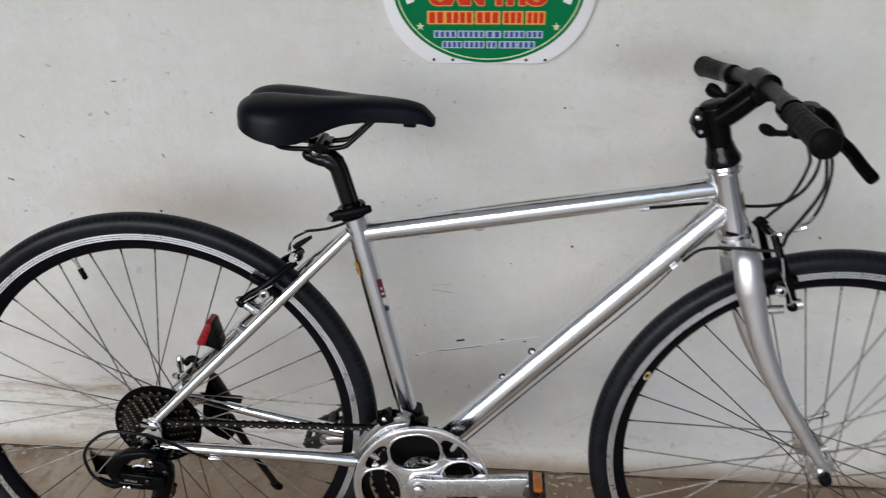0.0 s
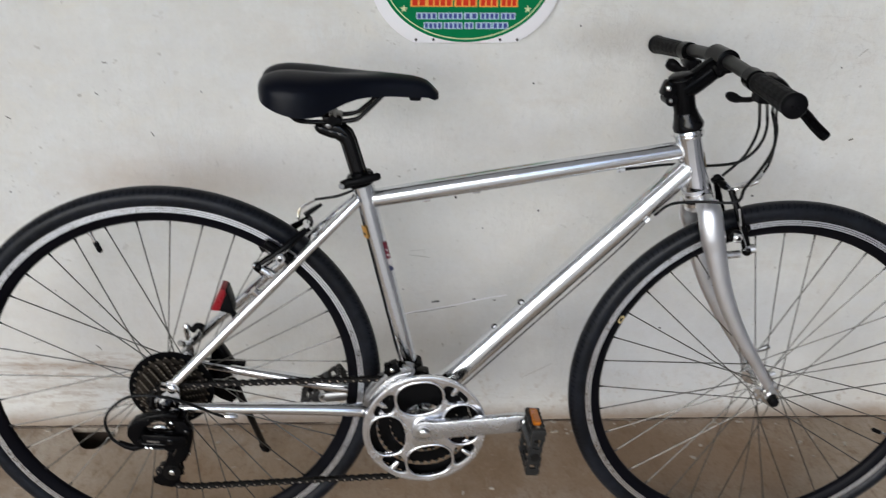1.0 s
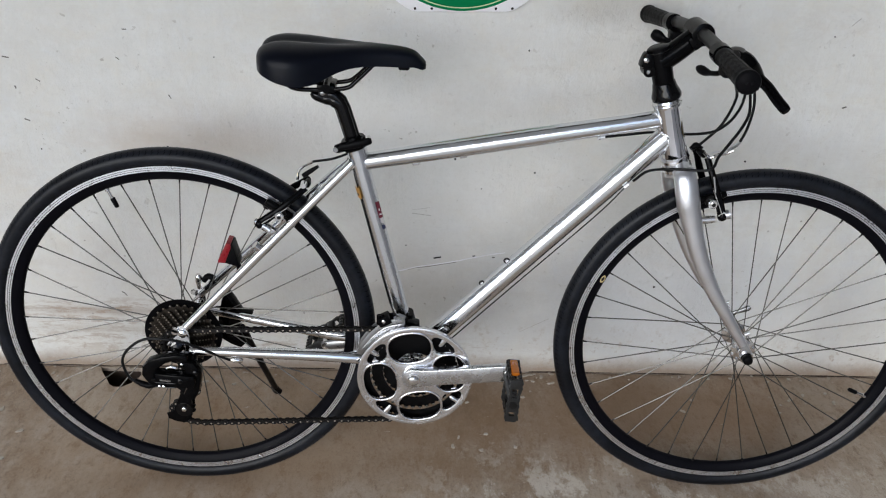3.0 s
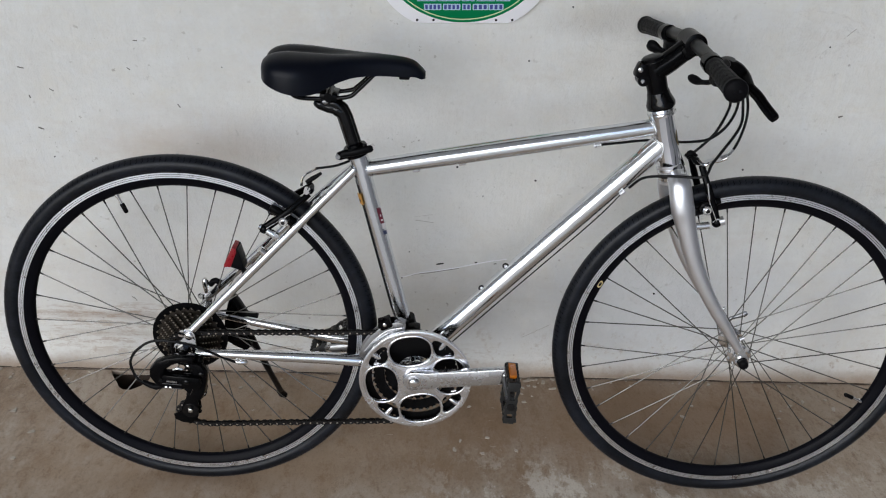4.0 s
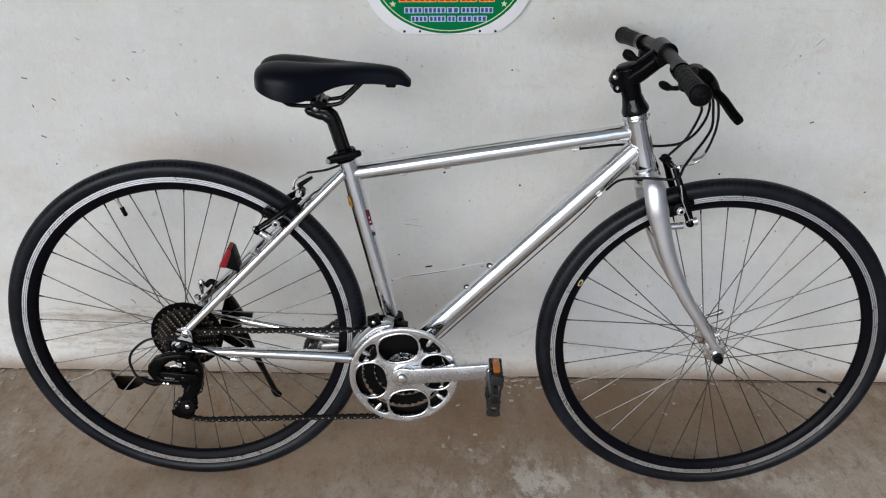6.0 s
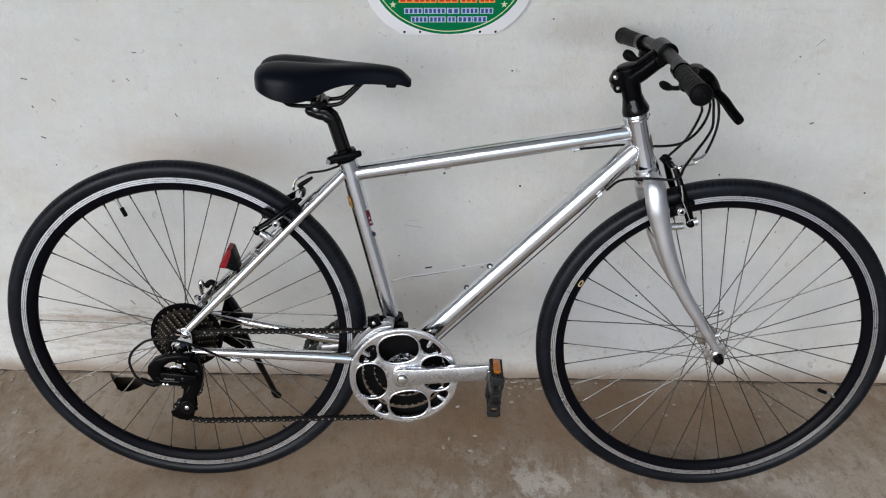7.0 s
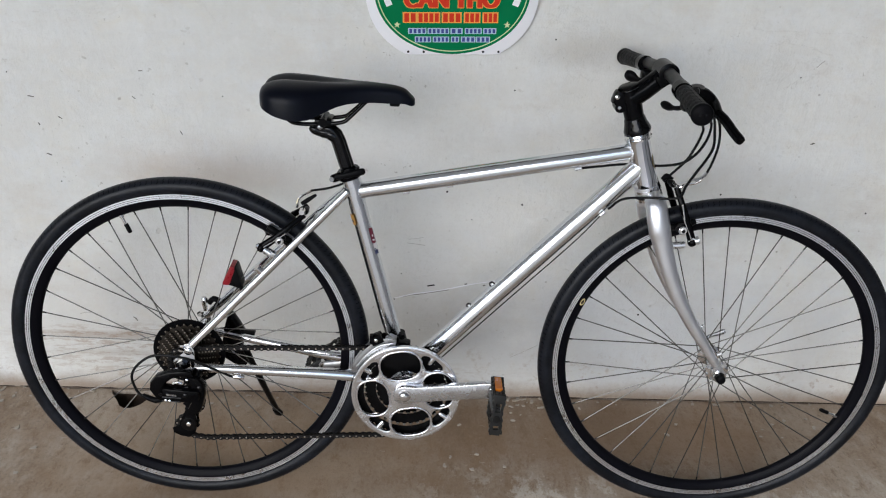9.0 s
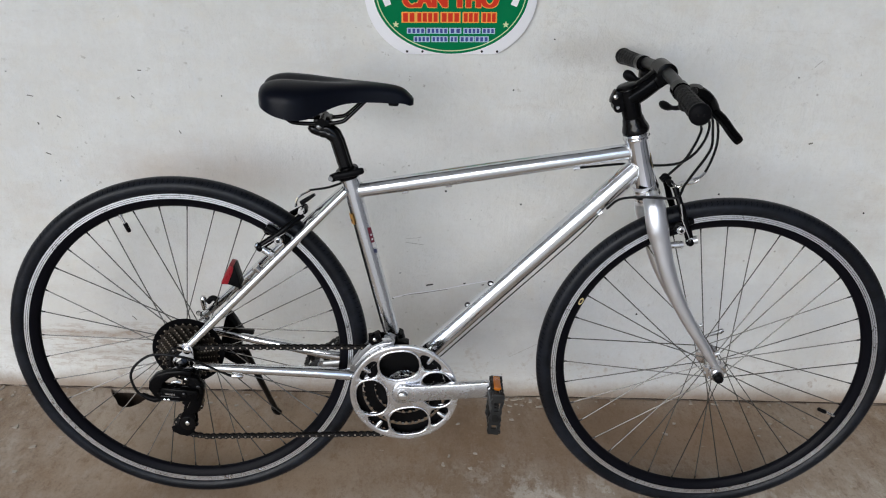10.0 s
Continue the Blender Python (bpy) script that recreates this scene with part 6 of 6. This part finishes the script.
# ---- oval sign on the wall ----
def build_sign():
    cx, zc, y = 0.487, 0.983, WALL_Y
    sign = tagged(new("sign_board"), "oval white and green printed sign board screwed to the wall", "sign")
    sign.location = (cx - 0.0005, y - 0.0045, zc - 0.004)
    sign.scale = (1.03, 1.0, 1.03)
    sign.rotation_euler = (0, radians(-2.0), 0)
    out = [(x, max(-0.1228, min(0.1228, z))) for x, z in disc_points(0, 0, 0.1650, 0.1400, 80, 0, 2.2)]
    part("board", plate(bmesh.new(), out, -0.006, 0.0040, bevel=0.0008), SIGN_WHITE, sign)
    part("green_panel", plate(bmesh.new(), disc_points(0, 0, 0.1485, 0.1215, 72), -0.0068, -0.0058), SIGN_GREEN, sign, "green printed oval")
    part("border_line", plate(bmesh.new(), disc_points(0, 0, 0.1437, 0.1168, 72), -0.0071, -0.0066, [disc_points(0, 0, 0.1418, 0.1149, 72)]), SIGN_CREAM, sign, "pale border line")
    for sx in (-1, 1):
        star = []
        for k in range(10):
            a = math.pi / 2 + math.pi * k / 5
            r = 0.0068 if k % 2 == 0 else 0.0029
            star.append((sx * 0.1060 + r * math.cos(a), -0.065 + r * math.sin(a)))
        part("star", plate(bmesh.new(), star, -0.0072, -0.0066), SIGN_CREAM, sign, "pale yellow star")
    for sx, dx in ((-1, -0.001), (-1, -0.031), (1, -0.025), (1, 0.005)):
        part("screw_hole", tube(bmesh.new(), [(sx * (0.086 + dx * 1.0), -0.0058, -0.1172), (sx * (0.086 + dx), -0.0066, -0.1172)], 0.0024, 10), STEEL, sign)
    # the words
    def lettering(mat_, width, shift, y, label):
        cu = bpy.data.curves.new("words", "FONT")
        cu.body, cu.size, cu.align_x, cu.align_y = "CAN THO", 0.043, "CENTER", "BOTTOM_BASELINE"
        cu.extrude, cu.offset = 0.00004, 0.0004
        tmp = new("tmp_words", cu)
        me = bpy.data.meshes.new_from_object(tmp.evaluated_get(bpy.context.evaluated_depsgraph_get()))
        bpy.data.objects.remove(tmp)
        me.materials.clear()
        me.materials.append(mat_)
        ob = new("lettering", me)
        ob.parent = sign
        w = max(v.co.x for v in me.vertices) - min(v.co.x for v in me.vertices)
        mid = (max(v.co.x for v in me.vertices) + min(v.co.x for v in me.vertices)) / 2
        k = width / w
        ob.matrix_basis = pose(-0.001 - mid * k + shift[0], y, -0.0315 + shift[1], 90) @ Matrix.Diagonal((k, 1.05, 1, 1))
        tagged(ob, label)

    # heavy strokes: the outline and the red face are each several layers of print
    for n, shift in enumerate(((-0.0042, 0), (0.0042, 0), (-0.002, 0), (0.002, 0), (-0.0036, -0.0016), (0.0036, -0.0016), (-0.0036, 0.0016), (0.0036, 0.0016), (0, -0.0018), (0, 0.0018))):
        lettering(SIGN_ORANGE, 0.178, shift, -0.0070 - 0.00012 * n, "orange outline of the lettering")
    for n, shift in enumerate(((-0.0026, 0), (0, 0), (0.0026, 0), (-0.0013, 0), (0.0013, 0))):
        lettering(SIGN_RED, 0.178, shift, -0.0085 - 0.00012 * n, "red lettering with an orange outline reading CẦN THƠ")

    # hat and stroke over the A, horn of the O
    for x, z, ln, turn in ((-0.0560, 0.0065, 0.012, 35), (-0.0480, 0.0065, 0.012, -35), (-0.0400, 0.0110, 0.010, -45), (0.0930, 0.0010, 0.009, 50)):
        part("accent", box(bmesh.new(), (x, -0.0076, z), (ln, 0.0008, 0.0038), (0, turn, 0), 0.0002), SIGN_RED, sign, smooth=False)

    def bars(name, z, h, spans, mat_, label):
        for x0, x1 in spans:
            part(name, box(bmesh.new(), ((x0 + x1) / 2, -0.0071, z), (x1 - x0, 0.0008, h), (0, 0, 0), 0.0002), mat_, sign, label, smooth=False)

    words = [(-0.0934, -0.0686), (-0.0659, -0.0245), (-0.0190, 0.0168), (0.0234, 0.0526), (0.0593, 0.0868)]
    bars("text_outline_bar", -0.0512, 0.0205, [(a - 0.0015, b + 0.0015) for a, b in words], SIGN_ORANGE, "orange outline of a line of writing")
    # each word as upright strokes, too small to read
    for x0, x1 in words:
        n = max(2, round((x1 - x0) / 0.0105))
        for k in range(n):
            c0 = x0 + (x1 - x0) * (k + 0.13) / n
            c1 = x0 + (x1 - x0) * (k + 0.87) / n
            part("text_bar", box(bmesh.new(), ((c0 + c1) / 2, -0.0076, -0.0512), (c1 - c0, 0.0008, 0.0165), (0, 0, 0), 0.0002), SIGN_RED, sign, "red line of writing", smooth=False)
    # two small lines, each letter a blue stroke on its pale outline
    for z, row in ((-0.0768, ((-0.0841, -0.0504, 4), (-0.0466, -0.0063, 5), (-0.0025, 0.0196, 2), (0.0251, 0.0565, 4), (0.0609, 0.0846, 3))), (-0.0930, ((-0.0714, -0.0411, 4), (-0.0367, -0.0063, 4), (-0.0014, 0.0130, 2), (0.0179, 0.0444, 3), (0.0471, 0.0730, 3)))):
        bars("small_text_outline", z, 0.0112, [(x0 - 0.0008, x1 + 0.0008) for x0, x1, n in row], SIGN_BLUE, "pale outline of small writing")
        for x0, x1, n in row:
            for k in range(n):
                c0 = x0 + (x1 - x0) * (k + 0.5) / n
                part("small_text_bar", box(bmesh.new(), (c0, -0.0076, z), ((x1 - x0) / n * 0.62, 0.0008, 0.0082), (0, 0, 0), 0.0002), SIGN_NAVY, sign, "dark blue small writing", smooth=False)
    for sx in (-1, 1):
        part("arc_text_bar", box(bmesh.new(), (sx * 0.1225, -0.0071, -0.022), (0.0125, 0.0008, 0.0150), (0, sx * 22, 0), 0.0002), SIGN_WHITE, sign, "fragment of white arched writing", smooth=False)


build_sign()


# ---- marks on the wall ----
for x, z, r in ((-0.085, 0.557, 0.0022), (0.495, 0.548, 0.0023), (0.662, 0.522, 0.0021), (0.553, 0.482, 0.0011), (0.625, 0.780, 0.0017), (1.098, 0.561, 0.0020), (0.960, 0.247, 0.0022), (0.700, 0.888, 0.0016), (0.399, 0.341, 0.0013), (1.433, 0.526, 0.0019), (0.023, 0.746, 0.0012), (-0.408, 0.782, 0.0012), (1.215, 0.828, 0.0014), (-0.335, 0.545, 0.0014), (0.384, 0.273, 0.0016)):
    bm = tube(bmesh.new(), [(x, WALL_Y + 0.001, z), (x, WALL_Y - 0.0012, z), (x, WALL_Y - 0.0018, z)], [r * 1.1, r, r * 0.5], 8)
    part("nail_hole", bm, STEEL, wall_back)
rnd = random.Random(11)
for pts, mat_, r, name in (
    ([(0.384, 0.275), (0.420, 0.286), (0.445, 0.2905), (0.473, 0.296), (0.510, 0.304), (0.545, 0.313), (0.580, 0.322), (0.616, 0.328)], SIGN_WHITE, 0.0014, "paint_ridge"),
    ([(0.405, 0.2795), (0.420, 0.2840), (0.445, 0.2885), (0.473, 0.2940), (0.510, 0.3018)], CRACK, 0.0007, "ridge_crack"),
    ([(0.460, 0.3095), (0.466, 0.3110), (0.476, 0.3140)], STEEL, 0.0017, "wall_chip"),
    ([(0.545, 0.3165), (0.551, 0.3175)], STEEL, 0.0013, "wall_chip"),
    ([(0.588, 0.3145), (0.594, 0.3155)], CRACK, 0.0013, "wall_chip"),
    ([(0.410, 0.4205), (0.429, 0.4185), (0.450, 0.4150)], SCRATCH, 0.0007, "scratch"),
    ([(0.411, 0.4300), (0.428, 0.4315), (0.447, 0.4350)], SCRATCH, 0.0004, "scratch"),
    ([(-0.224, 0.207), (-0.219, 0.203), (-0.214, 0.196)], CRACK, 0.0010, "wall_chip"),
    ([(0.667, 0.117), (0.696, 0.134), (0.731, 0.155)], SCRATCH, 0.0005, "scratch"),
    ([(1.243, 0.850), (1.250, 0.858), (1.257, 0.865)], SCRATCH, 0.0009, "wall_chip"),
    ([(1.270, 0.684), (1.278, 0.686)], CRACK, 0.0016, "wall_chip"),
    ([(-0.374, 0.733), (-0.362, 0.731)], CRACK, 0.0011, "wall_chip"),
    ([(-0.362, 0.676), (-0.360, 0.671)], CRACK, 0.0013, "wall_chip"),
    ([(-0.356, 0.609), (-0.346, 0.605)], CRACK, 0.0013, "wall_chip"),
    ([(-0.320, 0.692), (-0.312, 0.686)], CRACK, 0.0010, "wall_chip"),
    ([(-0.162, 0.740), (-0.156, 0.734)], CRACK, 0.0009, "wall_chip"),
    ([(-0.143, 0.794), (-0.135, 0.793)], CRACK, 0.0010, "wall_chip"),
    ([(-0.071, 0.667), (-0.067, 0.661)], CRACK, 0.0010, "wall_chip"),
    ([(-0.345, 0.212), (-0.330, 0.215), (-0.318, 0.216)], SCRATCH, 0.0008, "scratch"),
):
    pts = spline([(x, WALL_Y - 0.0003, z + rnd.uniform(-0.0008, 0.0008)) for x, z in pts], 5)
    part(name, tube(bmesh.new(), pts, r, 6), mat_, wall_back)

# ---- loose paint flakes and grit on the floor ----
def flake(x, y, size, material, label):
    n = 9
    out = []
    for k in range(n):
        a = 2 * math.pi * k / n
        r = min(size, 0.0045 + size * 0.25) * rnd.uniform(0.5, 1.2)
        out.append((r * math.cos(a) * 1.3, r * math.sin(a) * 0.8))
    bm = bmesh.new()
    b = plate(bm, out, 0.0, -0.0025)
    ob = part("paint_flake", bm, material, smooth=False)
    ob.matrix_basis = pose(x, y, 0.0003, -90, 0, 0) @ pose(0, 0, 0, 0, rnd.uniform(0, 360), 0)
    return tagged(ob, label, "flake", "paint flakes by the wall")


CHIP = simple("fallen paint", (0.38, 0.335, 0.28), 0.8, vary=0.3, scale=150)
for x, y, size in (
    (-0.555, 0.325, 0.0110), (-0.519, 0.299, 0.0060), (-0.539, 0.281, 0.0050), (-0.463, 0.183, 0.0080), (-0.342, 0.325, 0.0100), (0.689, 0.325, 0.0120), (0.669, 0.325, 0.0060), (1.337, 0.264, 0.0075), (1.129, 0.325, 0.0070), (1.186, 0.323, 0.0050), (1.066, 0.243, 0.0040), (1.327, 0.325, 0.0050), (1.035, 0.204, 0.0050), (0.396, 0.205, 0.0040), (0.016, 0.278, 0.0050), (1.395, 0.274, 0.0050), (1.402, 0.240, 0.0060), (0.726, 0.319, 0.0070), (0.751, 0.298, 0.0050), (0.257, 0.286, 0.0040), (-0.050, 0.286, 0.0060), (-0.397, 0.308, 0.0050), (0.507, 0.083, 0.0050), (0.567, 0.072, 0.0045), (0.580, 0.122, 0.0040), (0.521, 0.111, 0.0040), (0.640, 0.083, 0.0050), (0.673, 0.246, 0.0045), (0.545, 0.225, 0.0040), (-0.406, 0.035, 0.0050), (-0.399, 0.116, 0.0060),
):
    flake(x, y, size, CHIP, "small flake of fallen white paint on the floor")


# ---- the dirty joint between wall and floor, and crumbs along it ----
def build_joint():
    """Short dark cracks where the floor meets the wall."""
    rj = random.Random(5)
    x, first = -1.4, True
    while x < 2.0:
        ln = rj.uniform(0.05, 0.22)
        pts = [(x + ln * k / 4, WALL_Y - 0.0006, rj.uniform(0.0006, 0.0016)) for k in range(5)]
        part("joint_crack", tube(bmesh.new(), pts, [0.0006, rj.uniform(0.0012, 0.0022), rj.uniform(0.0012, 0.0024), rj.uniform(0.0010, 0.002), 0.0006], 6), JOINT_AND_HOLE, floor)
        x += ln + (rj.uniform(0.004, 0.03) if rj.random() < 0.5 else 0.0)


build_joint()


def build_crumbs():
    """Crumbs of paint and render swept against the wall."""
    rc = random.Random(21)
    bm = bmesh.new()
    for x0, x1, y0, y1, n in ((0.64, 0.86, 0.255, 0.336, 46), (0.86, 1.45, 0.315, 0.336, 24), (-0.65, -0.30, 0.27, 0.336, 34), (-0.30, 0.64, 0.315, 0.336, 34), (1.20, 1.34, 0.20, 0.26, 8), (-1.2, -0.65, 0.25, 0.336, 16)):
        for _ in range(n):
            x, y = rc.uniform(x0, x1), y1 - (y1 - y0) * rc.random() ** 2
            r = rc.uniform(0.0010, 0.0042) * (1.4 if rc.random() < 0.12 else 1.0)
            k = rc.randint(5, 7)
            ring = []
            for q in range(k):
                a = 2 * math.pi * q / k
                rr = r * rc.uniform(0.6, 1.2)
                ring.append((x + rr * math.cos(a) * 1.2, y + rr * math.sin(a)))
            h = rc.uniform(0.0008, 0.0024)
            low = [bm.verts.new((px, py, 0.0001)) for px, py in ring]
            top = [bm.verts.new((x + (px - x) * 0.8, y + (py - y) * 0.8, h * rc.uniform(0.7, 1.2))) for px, py in ring]
            bm.faces.new(top)
            for q in range(k):
                bm.faces.new((low[q], low[(q + 1) % k], top[(q + 1) % k], top[q]))
    ob = part("paint_crumb", bm, CHIP, smooth=False)
    return tagged(ob, "scattered crumbs of fallen paint and plaster along the wall", "debris", kind="stuff")


build_crumbs()
